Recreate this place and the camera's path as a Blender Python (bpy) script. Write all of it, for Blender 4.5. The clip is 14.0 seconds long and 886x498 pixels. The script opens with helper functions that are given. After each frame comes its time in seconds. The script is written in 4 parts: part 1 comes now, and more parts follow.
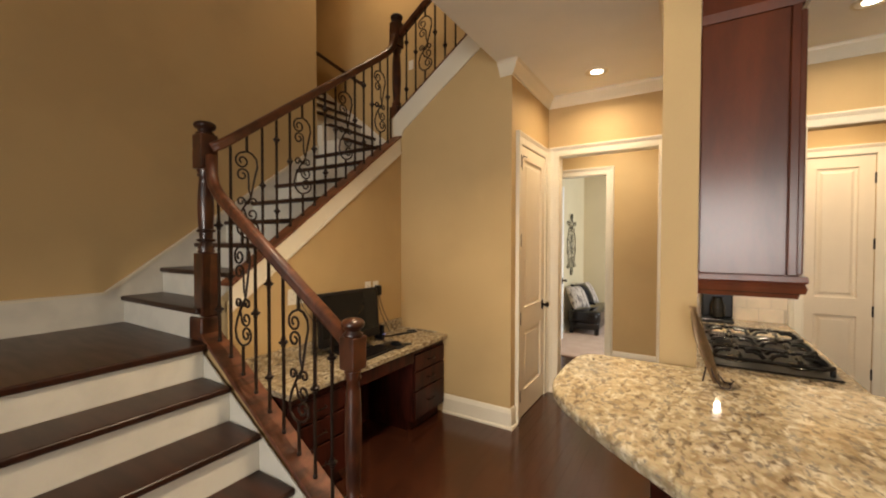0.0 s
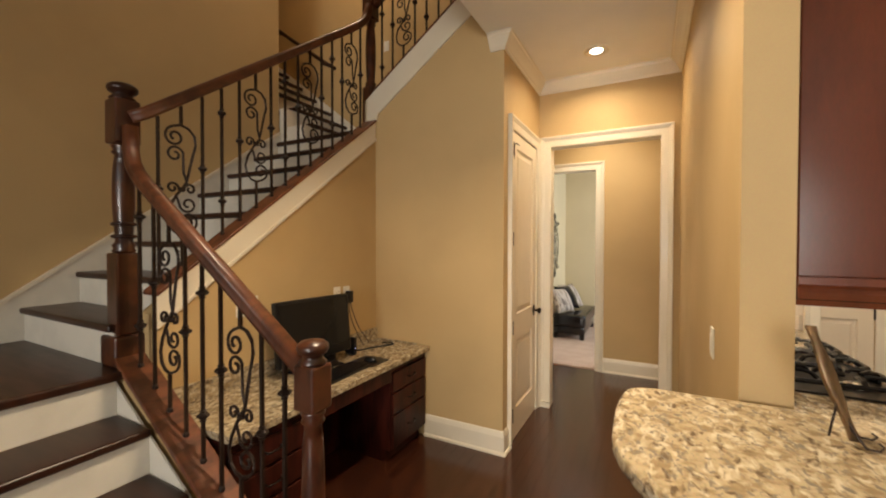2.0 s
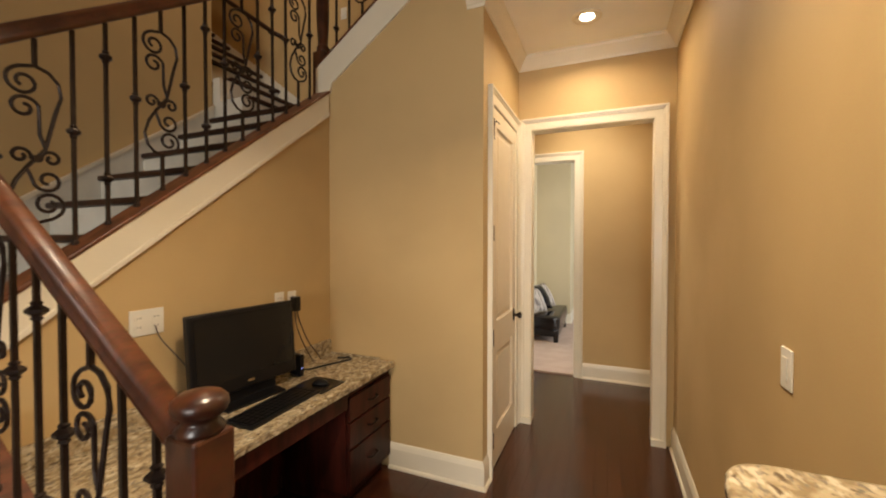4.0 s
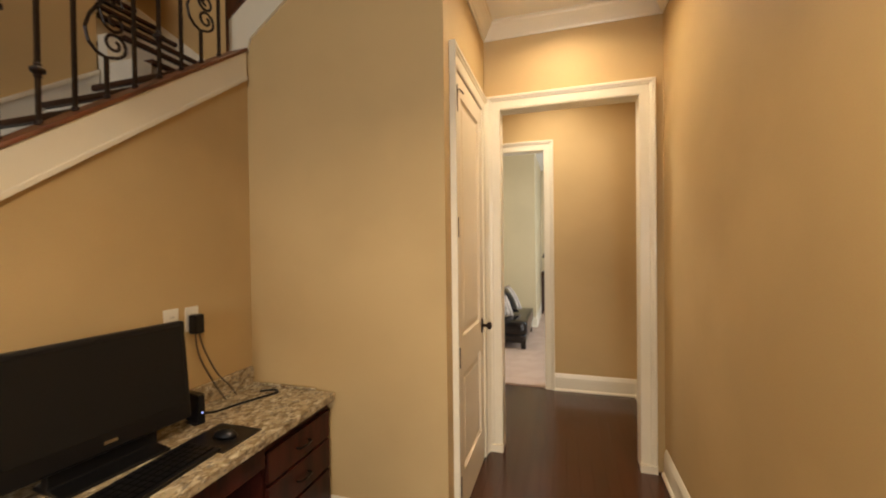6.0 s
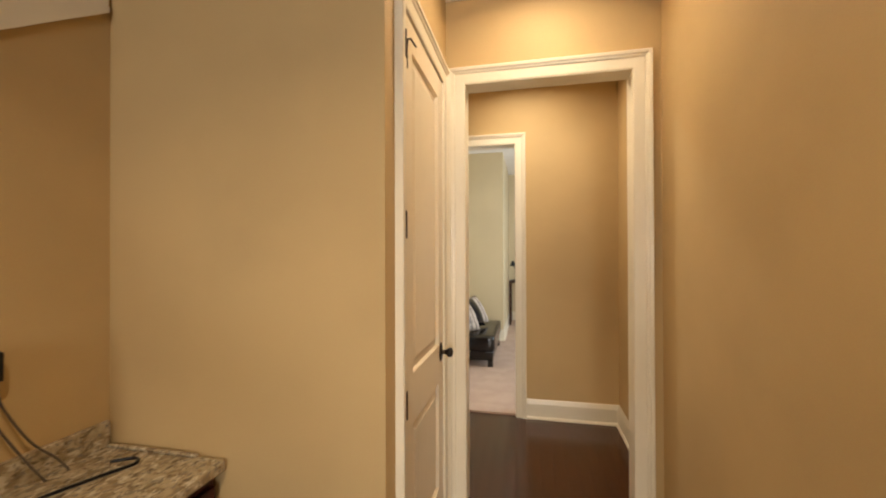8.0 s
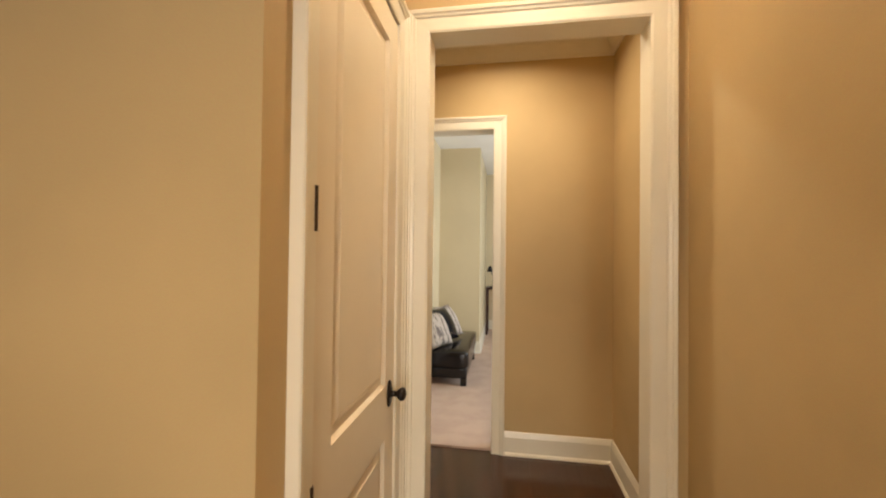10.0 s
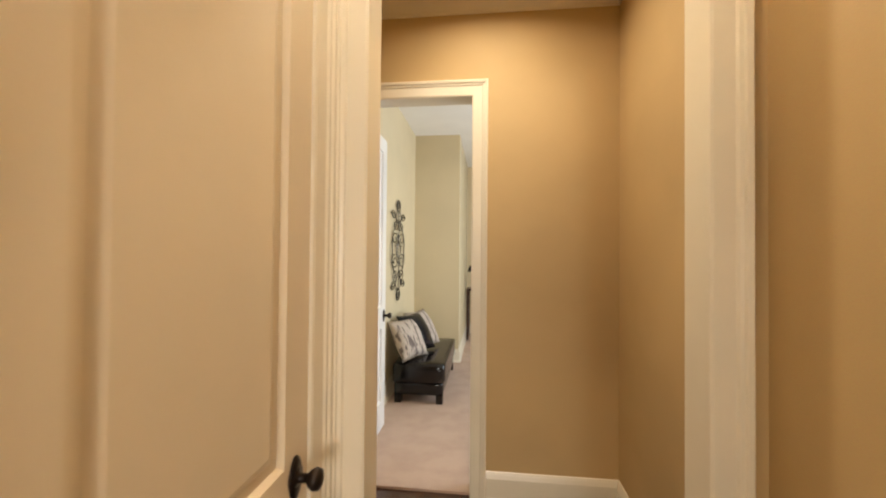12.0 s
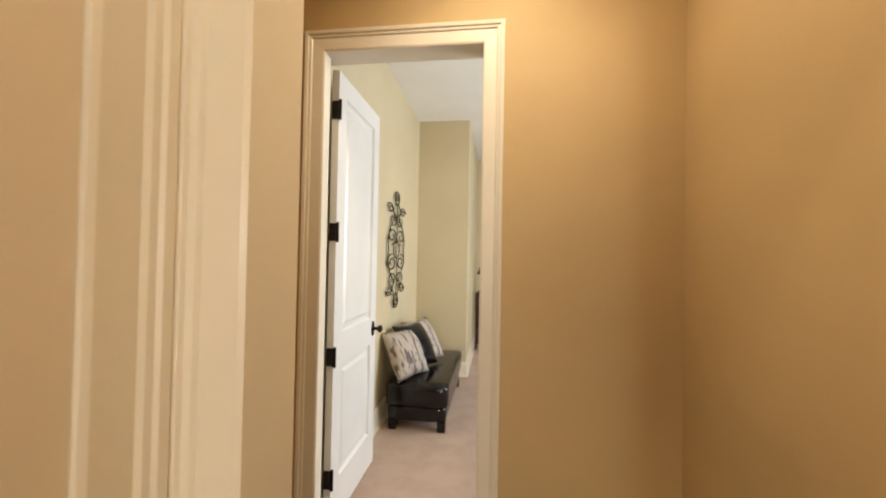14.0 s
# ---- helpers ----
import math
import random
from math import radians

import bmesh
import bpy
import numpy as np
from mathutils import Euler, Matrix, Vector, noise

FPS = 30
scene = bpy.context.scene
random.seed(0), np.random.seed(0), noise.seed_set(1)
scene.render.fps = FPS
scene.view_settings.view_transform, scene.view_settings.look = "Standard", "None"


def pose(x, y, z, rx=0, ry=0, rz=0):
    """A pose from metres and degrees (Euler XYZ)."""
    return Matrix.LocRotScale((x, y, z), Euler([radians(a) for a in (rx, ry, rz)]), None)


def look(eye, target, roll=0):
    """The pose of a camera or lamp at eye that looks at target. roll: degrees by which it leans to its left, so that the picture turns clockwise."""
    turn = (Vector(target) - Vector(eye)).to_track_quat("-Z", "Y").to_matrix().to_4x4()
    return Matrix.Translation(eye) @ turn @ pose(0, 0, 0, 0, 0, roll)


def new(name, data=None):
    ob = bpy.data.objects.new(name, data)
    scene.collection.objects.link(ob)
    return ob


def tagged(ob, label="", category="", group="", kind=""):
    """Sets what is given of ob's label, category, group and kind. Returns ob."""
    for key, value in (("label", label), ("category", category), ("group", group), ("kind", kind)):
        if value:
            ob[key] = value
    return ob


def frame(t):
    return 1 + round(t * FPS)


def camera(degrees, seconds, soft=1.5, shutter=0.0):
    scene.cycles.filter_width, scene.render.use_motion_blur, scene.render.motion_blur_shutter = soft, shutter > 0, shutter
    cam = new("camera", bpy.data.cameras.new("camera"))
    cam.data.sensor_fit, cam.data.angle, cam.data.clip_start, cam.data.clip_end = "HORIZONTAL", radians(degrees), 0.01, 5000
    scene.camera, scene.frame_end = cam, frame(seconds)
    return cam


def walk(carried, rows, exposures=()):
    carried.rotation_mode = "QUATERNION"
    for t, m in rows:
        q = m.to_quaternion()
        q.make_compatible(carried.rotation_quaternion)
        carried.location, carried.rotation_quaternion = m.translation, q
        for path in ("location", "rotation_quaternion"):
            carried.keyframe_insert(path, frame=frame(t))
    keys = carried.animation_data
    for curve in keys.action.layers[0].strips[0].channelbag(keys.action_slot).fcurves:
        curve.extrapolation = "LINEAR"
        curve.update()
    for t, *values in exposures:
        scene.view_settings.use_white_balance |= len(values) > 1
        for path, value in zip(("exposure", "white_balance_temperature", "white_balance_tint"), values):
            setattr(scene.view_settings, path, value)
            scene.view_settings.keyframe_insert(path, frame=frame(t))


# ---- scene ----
cam = camera(96.6, 14.0, soft=2.0, shutter=0.5)
# seconds, eye, target, roll
ROWS = [
    (0, (0.069, -0.068, 1.621), (-0.98, 1.635, 1.578), 0.1),
    (0.5, (-0.004, 0.011, 1.615), (-1.031, 1.727, 1.577), 0.1),
    (1, (-0.08, 0.096, 1.604), (-1.077, 1.83, 1.569), 0.1),
    (1.5, (-0.155, 0.191, 1.599), (-1.122, 1.942, 1.564), 0.1),
    (2, (-0.227, 0.289, 1.592), (-1.159, 2.057, 1.56), 0.1),
    (2.5, (-0.297, 0.386, 1.587), (-1.19, 2.176, 1.554), 0.1),
    (3, (-0.362, 0.495, 1.582), (-1.217, 2.303, 1.544), 0.1),
    (5.5, (-0.616, 1.104, 1.538), (-1.245, 3.002, 1.512), -0.5),
    (6, (-0.647, 1.24, 1.533), (-1.23, 3.153, 1.508), -0.7),
    (6.5, (-0.678, 1.382, 1.535), (-1.218, 3.308, 1.512), -0.5),
    (7, (-0.699, 1.526, 1.527), (-1.2, 3.462, 1.519), -0.4),
    (7.5, (-0.719, 1.667, 1.519), (-1.176, 3.614, 1.521), -0.3),
    (8, (-0.721, 1.818, 1.517), (-1.142, 3.773, 1.529), -0.2),
    (10.5, (-0.745, 2.569, 1.513), (-1.025, 4.549, 1.547), 0.7),
    (11, (-0.745, 2.721, 1.505), (-0.993, 4.705, 1.541), 0.6),
    (11.5, (-0.739, 2.876, 1.509), (-0.972, 4.862, 1.542), 0.5),
    (12, (-0.736, 3.032, 1.504), (-0.961, 5.019, 1.533), 0.5),
    (12.5, (-0.731, 3.193, 1.5), (-0.96, 5.18, 1.53), 0.5),
    (13, (-0.744, 3.343, 1.494), (-0.98, 5.329, 1.532), 0.8),
    (13.5, (-0.741, 3.506, 1.506), (-0.995, 5.49, 1.542), 1.0),
    (14, (-0.755, 3.655, 1.502), (-1.032, 5.636, 1.534), 1.1),
]
walk(cam, [(t, look(eye, target, roll)) for t, eye, target, roll in ROWS])

# ---- world and light ----
scene.view_settings.exposure = 0.0
world = bpy.data.worlds.new("sky_world")
scene.world = world
world.use_nodes = True
wt = world.node_tree
sky = wt.nodes.new("ShaderNodeTexSky")
sky.sky_type, sky.sun_disc = "NISHITA", False
sky.sun_elevation, sky.sun_rotation = radians(40), radians(200)
wt.links.new(sky.outputs[0], wt.nodes["Background"].inputs[0])
wt.nodes["Background"].inputs[1].default_value = 0.12


def lamp(name, kind, m, power, colour, size=0.1, size_y=None, spread=180):
    data = bpy.data.lights.new(name, kind)
    data.energy, data.color = power, colour
    if kind == "AREA":
        data.shape = "RECTANGLE" if size_y else "DISK"
        data.size, data.spread = size, radians(spread)
        if size_y:
            data.size_y = size_y
    else:
        data.shadow_soft_size = size
    ob = new(name, data)
    ob.matrix_world = m
    return tagged(ob, kind="structure")


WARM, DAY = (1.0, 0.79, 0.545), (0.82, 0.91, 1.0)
# The third, fourth and last two are unseen cans added as fill light.
CANS_AND_FILLS = [(-0.626, 3.66), (1.04, 3.46), (1.2, 1.0), (0.9, -1.2), (1.35, -4.2), (-0.85, 1.50), (1.30, 4.82)]
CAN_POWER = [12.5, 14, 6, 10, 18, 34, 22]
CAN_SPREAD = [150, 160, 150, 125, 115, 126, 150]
for (cx, cy), cp, cs in zip(CANS_AND_FILLS, CAN_POWER, CAN_SPREAD):
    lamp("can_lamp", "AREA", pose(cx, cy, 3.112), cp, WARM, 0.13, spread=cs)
lamp("passage_lamp", "AREA", pose(-0.75, 4.86, 3.115), 18, (1.0, 0.85, 0.65), 0.13, spread=158)
lamp("under_cabinet_lamp", "AREA", pose(0.186, 2.145, 1.473), 0.9, WARM, 0.05)
lamp("under_cabinet_lamp", "AREA", pose(0.239, 3.298, 1.473), 7.5, WARM, 0.05)
lamp("stair_window_light", "AREA", pose(-2.45, -5.9, 2.7, 90, 0, 0), 12, (1.0, 0.92, 0.80), 1.8, 3.6)
lamp("family_window_light", "AREA", pose(0.6, -5.9, 1.75, 96, 0, 0), 118, (1.0, 0.96, 0.90), 2.6, 1.7, 110)
lamp("study_window_light", "AREA", pose(2.1, 7.2, 1.7, 90, 0, 90), 132, DAY, 1.9, 1.9)
# Unseen lamp added over the upper stairs to warm the stair wall.
lamp("upper_hall_lamp", "AREA", pose(-3.0, 3.5, 5.85), 24, (1.0, 0.73, 0.45), 0.3, spread=170)

# ---- materials ----


def material(name, base, rough=0.5, metal=0.0, vary=0.08, scale=6.0, fine=120.0, bump=0.05, stretch=(1, 1, 1), coat=0.0, second=None, mixlo=0.42, mixhi=0.62, spec=0.5):
    m = bpy.data.materials.new(name)
    m.use_nodes = True
    nt = m.node_tree
    b = nt.nodes["Principled BSDF"]
    b.inputs["Metallic"].default_value = metal
    b.inputs["Coat Weight"].default_value = coat
    b.inputs["Coat Roughness"].default_value = 0.12
    b.inputs["Specular IOR Level"].default_value = spec
    co = nt.nodes.new("ShaderNodeTexCoord")
    mp = nt.nodes.new("ShaderNodeMapping")
    mp.inputs["Scale"].default_value = stretch
    nt.links.new(co.outputs["Object"], mp.inputs["Vector"])
    big = nt.nodes.new("ShaderNodeTexNoise")
    big.inputs["Scale"].default_value = scale
    big.inputs["Detail"].default_value = 5
    small = nt.nodes.new("ShaderNodeTexNoise")
    small.inputs["Scale"].default_value = fine
    small.inputs["Detail"].default_value = 3
    for n in (big, small):
        nt.links.new(mp.outputs[0], n.inputs["Vector"])
    ramp = nt.nodes.new("ShaderNodeMapRange")
    ramp.inputs["From Min"].default_value, ramp.inputs["From Max"].default_value = mixlo, mixhi
    nt.links.new(big.outputs["Fac"], ramp.inputs["Value"])
    mix = nt.nodes.new("ShaderNodeMix")
    mix.data_type = "RGBA"
    other = second or tuple(c * (1 - vary) for c in base)
    mix.inputs["A"].default_value = (*base, 1)
    mix.inputs["B"].default_value = (*other, 1)
    nt.links.new(ramp.outputs[0], mix.inputs["Factor"])
    grain = nt.nodes.new("ShaderNodeMix")
    grain.data_type, grain.blend_type = "RGBA", "OVERLAY"
    grain.inputs["Factor"].default_value = vary
    nt.links.new(mix.outputs["Result"], grain.inputs["A"])
    nt.links.new(small.outputs["Color"], grain.inputs["B"])
    hue = nt.nodes.new("ShaderNodeHueSaturation")
    info = nt.nodes.new("ShaderNodeObjectInfo")
    val = nt.nodes.new("ShaderNodeMapRange")
    val.inputs["To Min"].default_value, val.inputs["To Max"].default_value = 1 - vary * 0.6, 1 + vary * 0.6
    nt.links.new(info.outputs["Random"], val.inputs["Value"])
    nt.links.new(val.outputs[0], hue.inputs["Value"])
    nt.links.new(grain.outputs["Result"], hue.inputs["Color"])
    nt.links.new(hue.outputs[0], b.inputs["Base Color"])
    rr = nt.nodes.new("ShaderNodeMapRange")
    rr.inputs["To Min"].default_value, rr.inputs["To Max"].default_value = rough * 0.85, min(1, rough * 1.18)
    nt.links.new(big.outputs["Fac"], rr.inputs["Value"])
    nt.links.new(rr.outputs[0], b.inputs["Roughness"])
    if bump:
        bp = nt.nodes.new("ShaderNodeBump")
        bp.inputs["Strength"].default_value, bp.inputs["Distance"].default_value = bump, 0.004
        nt.links.new(small.outputs["Fac"], bp.inputs["Height"])
        nt.links.new(bp.outputs[0], b.inputs["Normal"])
    return m


def granite_material():
    m = material("granite", (0.445, 0.362, 0.235), 0.07, 0, 0.14, 30, 160, 0.0, (1, 1, 1), 0.0, (0.27, 0.20, 0.115), 0.42, 0.62)
    nt = m.node_tree
    b = nt.nodes["Principled BSDF"]
    hue = b.inputs["Base Color"].links[0].from_node
    co = next(n for n in nt.nodes if n.type == "TEX_COORD")
    last = hue.outputs[0]
    for scale, lo, hi, colour in ((40, 0.52, 0.64, (0.60, 0.52, 0.38)), (46, 0.55, 0.67, (0.14, 0.10, 0.062)), (80, 0.55, 0.66, (0.22, 0.19, 0.15))):
        mp = nt.nodes.new("ShaderNodeMapping")
        mp.inputs["Location"].default_value = (scale, 3.1 * scale, 1.7)
        mp.inputs["Rotation"].default_value = (0, 0, 0.5)
        mp.inputs["Scale"].default_value = (1, 0.55, 1)
        nt.links.new(co.outputs["Object"], mp.inputs["Vector"])
        n = nt.nodes.new("ShaderNodeTexNoise")
        n.inputs["Scale"].default_value = scale
        n.inputs["Detail"].default_value = 4
        n.inputs["Distortion"].default_value = 0.6
        nt.links.new(mp.outputs[0], n.inputs["Vector"])
        r = nt.nodes.new("ShaderNodeMapRange")
        r.inputs["From Min"].default_value, r.inputs["From Max"].default_value = lo, hi
        nt.links.new(n.outputs["Fac"], r.inputs["Value"])
        mx = nt.nodes.new("ShaderNodeMix")
        mx.data_type = "RGBA"
        mx.inputs["B"].default_value = (*colour, 1)
        nt.links.new(r.outputs[0], mx.inputs["Factor"])
        nt.links.new(last, mx.inputs["A"])
        last = mx.outputs["Result"]
    nt.links.new(last, b.inputs["Base Color"])
    return m


def glow_material(name, colour, strength):
    m = bpy.data.materials.new(name)
    m.use_nodes = True
    b = m.node_tree.nodes["Principled BSDF"]
    b.inputs["Emission Color"].default_value = (*colour, 1)
    b.inputs["Emission Strength"].default_value = strength
    return m


PAINT = material("tan_paint", (0.574, 0.405, 0.193), 0.62, 0, 0.09, 1.3, 260, 0.08, spec=0.3)
# Hall tan tinted paler and greener for the study's whiter daylight.
DAYLIT_TAN = material("daylit_tan_paint", (0.60, 0.50, 0.315), 0.5, 0, 0.05, 1.6, 260, 0.03)
CEILING = material("ceiling_paint", (0.86, 0.84, 0.79), 0.8, 0, 0.04, 2.0, 200, 0.04)
TRIM = material("white_trim_paint", (0.77, 0.695, 0.545), 0.30, 0, 0.04, 3.0, 180, 0.02)
# One white door paint, tinted warm for lamplight and cool for daylight.
DOORPAINT = material("lamplit_door_paint", (0.755, 0.65, 0.485), 0.32, 0, 0.04, 3.0, 150, 0.03)
DAYLIT_DOOR = material("daylit_door_paint", (0.76, 0.74, 0.70), 0.30, 0, 0.04, 3.0, 150, 0.03)
RISER = material("riser_paint", (0.77, 0.72, 0.61), 0.40, 0, 0.10, 5.0, 120, 0.03)
FLOORWOOD = material("dark_floor_wood", (0.060, 0.019, 0.009), 0.21, 0, 0.15, 2.6, 40, 0.04, (4, 1, 1), 0.2, (0.022, 0.008, 0.005))
SUBFLOOR = material("floor_joint", (0.02, 0.009, 0.006), 0.5)
TREADWOOD = material("espresso_tread_wood", (0.042, 0.014, 0.007), 0.34, 0, 0.14, 3.0, 60, 0.03, (1, 6, 1), 0.0, (0.026, 0.010, 0.006), spec=0.35)
RAILWOOD = material("stained_rail_wood", (0.082, 0.025, 0.010), 0.30, 0, 0.3, 7.0, 50, 0.05, (3, 1, 1), 0.15, (0.034, 0.011, 0.006))
# Worn rail wood, colour lightened for light from above; newels keep RAILWOOD.
HANDWOOD = material("worn_toplit_rail_wood", (0.150, 0.050, 0.020), 0.40, 0, 0.3, 7.0, 50, 0.05, (3, 1, 1), 0.04, (0.075, 0.024, 0.010))
CHERRY = material("cherry_cabinet_wood", (0.125, 0.034, 0.014), 0.21, 0, 0.14, 1.5, 60, 0.0, (4, 4, 1), 0.0, (0.075, 0.021, 0.010), spec=0.30)
DESKWOOD = material("dark_desk_wood", (0.052, 0.011, 0.007), 0.36, 0, 0.2, 3.0, 60, 0.03, (6, 6, 1), 0.0, (0.022, 0.006, 0.004), spec=0.2)
IRON = material("black_iron", (0.030, 0.017, 0.012), 0.42, 0.4, 0.2, 20, 200, 0.15)
# Lighter, browner bronze for the closet hinges; the other hinges use BRONZE.
HINGE = material("lighter_bronze", (0.075, 0.05, 0.035), 0.45, 0.5, 0.2, 20, 200, 0.05)
BRONZE = material("oil_rubbed_bronze", (0.022, 0.015, 0.012), 0.35, 0.7, 0.2, 20, 200, 0.05)
CHROME = material("brushed_steel", (0.6, 0.58, 0.55), 0.22, 1.0, 0.1, 20, 300, 0.02)
GRANITE = granite_material()
CARPET = material("beige_carpet", (0.52, 0.38, 0.29), 0.95, 0, 0.16, 5, 420, 0.9, (1, 1, 1), 0, (0.47, 0.34, 0.255))
LEATHER = material("espresso_leather", (0.007, 0.005, 0.0045), 0.17, 0, 0.2, 8, 180, 0.06, spec=0.4)
PLASTIC = material("black_plastic", (0.006, 0.006, 0.007), 0.30, 0, 0.1, 8, 200, 0.02, spec=0.32)
SCREEN = material("dark_screen_glass", (0.010, 0.010, 0.010), 0.10, 0, 0.05, 4, 60, 0.0, spec=0.3)
PLATE = material("white_plastic", (0.78, 0.74, 0.64), 0.35, 0, 0.03, 8, 200, 0.0)
TILE = material("cream_backsplash_tile", (0.66, 0.55, 0.40), 0.35, 0, 0.10, 10, 90, 0.05)
GROUT = material("tile_grout", (0.50, 0.42, 0.32), 0.9)
CABLE = material("grey_cable", (0.10, 0.075, 0.055), 0.5)
FABRIC = material("taupe_striped_fabric", (0.44, 0.37, 0.30), 0.7, 0, 0.2, 9, 300, 0.3, (1, 4, 1), 0, (0.13, 0.10, 0.085), 0.52, 0.60)
SATIN = material("black_satin_fabric", (0.006, 0.006, 0.009), 0.22, 0, 0.2, 9, 300, 0.1, spec=0.35)
# Paler patches among black put the metal's window reflections into its colour.
POLISHED = material("polished_dark_metal", (0.10, 0.095, 0.09), 0.16, 0.9, 0.2, 14, 160, 0.1, (1, 1, 1), 0, (0.012, 0.012, 0.012), 0.45, 0.55)
LEAFMETAL = material("antique_bronze_leaf", (0.30, 0.20, 0.11), 0.40, 0.7, 0.3, 18, 160, 0.2)
GLOW = glow_material("lamp_glow", (1.0, 0.86, 0.66), 14)
LED = glow_material("blue_led", (0.2, 0.3, 1.0), 4)

# ---- mesh tools ----


def part(name, bm, mat, parent=None, label="", smooth=False, bevel=0.0, segs=2):
    bmesh.ops.recalc_face_normals(bm, faces=bm.faces)
    if smooth:
        for f in bm.faces:
            f.smooth = True
    me = bpy.data.meshes.new(name)
    bm.to_mesh(me)
    bm.free()
    me.materials.append(mat)
    ob = new(name, me)
    if bevel:
        mod = ob.modifiers.new("edge", "BEVEL")
        mod.width, mod.segments, mod.limit_method = bevel, segs, "ANGLE"
    if parent:
        ob.parent = parent
    if label:
        ob["label"] = label
    return ob


def share(ob, m, parent=None):
    o = ob.copy()
    scene.collection.objects.link(o)
    o.parent = parent
    o.matrix_basis = m
    return o


def empty(name, m=None):
    ob = new(name)
    if m:
        ob.matrix_world = m
    return ob


def box(bm, x0, x1, y0, y1, z0, z1):
    v = [bm.verts.new((x, y, z)) for x in (x0, x1) for y in (y0, y1) for z in (z0, z1)]
    for f in ((0, 1, 3, 2), (4, 6, 7, 5), (0, 4, 5, 1), (2, 3, 7, 6), (0, 2, 6, 4), (1, 5, 7, 3)):
        bm.faces.new([v[i] for i in f])
    return bm


def boxes(*bs):
    bm = bmesh.new()
    for b in bs:
        box(bm, *b)
    return bm


def prism(bm, pts, axis, a, b):
    """Polygon pts in the plane across axis, from a to b along it. axis x: (y, z); y: (x, z); z: (x, y)."""
    def put(p, c):
        return {"x": (c, p[0], p[1]), "y": (p[0], c, p[1]), "z": (p[0], p[1], c)}[axis]
    lo = [bm.verts.new(put(p, a)) for p in pts]
    hi = [bm.verts.new(put(p, b)) for p in pts]
    bm.faces.new(lo)
    bm.faces.new(hi)
    for i in range(len(pts)):
        j = (i + 1) % len(pts)
        bm.faces.new((lo[i], lo[j], hi[j], hi[i]))
    return bm


def lathe(bm, profile, n=20, at=(0, 0, 0), axis="z"):
    rings = []
    for r, h in profile:
        ring = []
        for i in range(n):
            a = 2 * math.pi * i / n
            p = (r * math.cos(a), r * math.sin(a), h)
            if axis == "x":
                p = (p[2], p[0], p[1])
            elif axis == "y":
                p = (p[0], p[2], p[1])
            ring.append(bm.verts.new((at[0] + p[0], at[1] + p[1], at[2] + p[2])))
        rings.append(ring)
    for a, b in zip(rings, rings[1:]):
        for i in range(n):
            j = (i + 1) % n
            bm.faces.new((a[i], a[j], b[j], b[i]))
    bm.faces.new(rings[0])
    bm.faces.new(rings[-1])
    return bm


def sweep(bm, path, profile, up=(0, 0, 1), closed=True):
    """A profile of (side, height) points carried along a path of points."""
    path = [Vector(p) for p in path]
    up = Vector(up)
    rings = []
    for i, p in enumerate(path):
        a = path[i] - path[i - 1] if i else path[1] - path[0]
        b = path[i + 1] - path[i] if i < len(path) - 1 else a
        t = (a.normalized() + b.normalized()).normalized()
        s = t.cross(up)
        if s.length < 0.05:
            s = Vector((0, 1, 0)) if abs(t.x) + abs(t.z) > 0.5 else Vector((1, 0, 0))
        s.normalize()
        u = s.cross(t).normalized()
        rings.append([bm.verts.new(p + s * q[0] + u * q[1]) for q in profile])
    n = len(profile)
    for a, b in zip(rings, rings[1:]):
        for i in range(n):
            j = (i + 1) % n
            bm.faces.new((a[i], a[j], b[j], b[i]))
    bm.faces.new(rings[0])
    bm.faces.new(rings[-1])
    return bm


def tube(bm, path, r, n=8):
    return sweep(bm, path, [(r * math.cos(2 * math.pi * i / n), r * math.sin(2 * math.pi * i / n)) for i in range(n)], up=(0.013, 0.31, 0.95))


def moulding(bm, path, profile):
    """A profile of (offset from the wall, z) carried along a plan path with mitred corners; the offset lies to the right of the way."""
    pts = [Vector((p[0], p[1])) for p in path]
    rings = []
    for i, p in enumerate(pts):
        d0 = (pts[i] - pts[i - 1]).normalized() if i else None
        d1 = (pts[i + 1] - pts[i]).normalized() if i < len(pts) - 1 else None
        d0, d1 = d0 or d1, d1 or d0
        n0, n1 = Vector((d0.y, -d0.x)), Vector((d1.y, -d1.x))
        m = (n0 + n1) / (1 + n0.dot(n1))
        rings.append([bm.verts.new((p.x + m.x * o, p.y + m.y * o, z)) for o, z in profile])
    n = len(profile)
    for a, b in zip(rings, rings[1:]):
        for i in range(n):
            j = (i + 1) % n
            bm.faces.new((a[i], a[j], b[j], b[i]))
    bm.faces.new(rings[0])
    bm.faces.new(rings[-1])
    return bm


CASING = [(0.0, 0.0), (0.0, 0.012), (0.008, 0.016), (0.060, 0.018), (0.066, 0.024), (0.076, 0.026), (0.080, 0.032), (0.094, 0.034), (0.098, 0.030), (0.098, 0.0)]


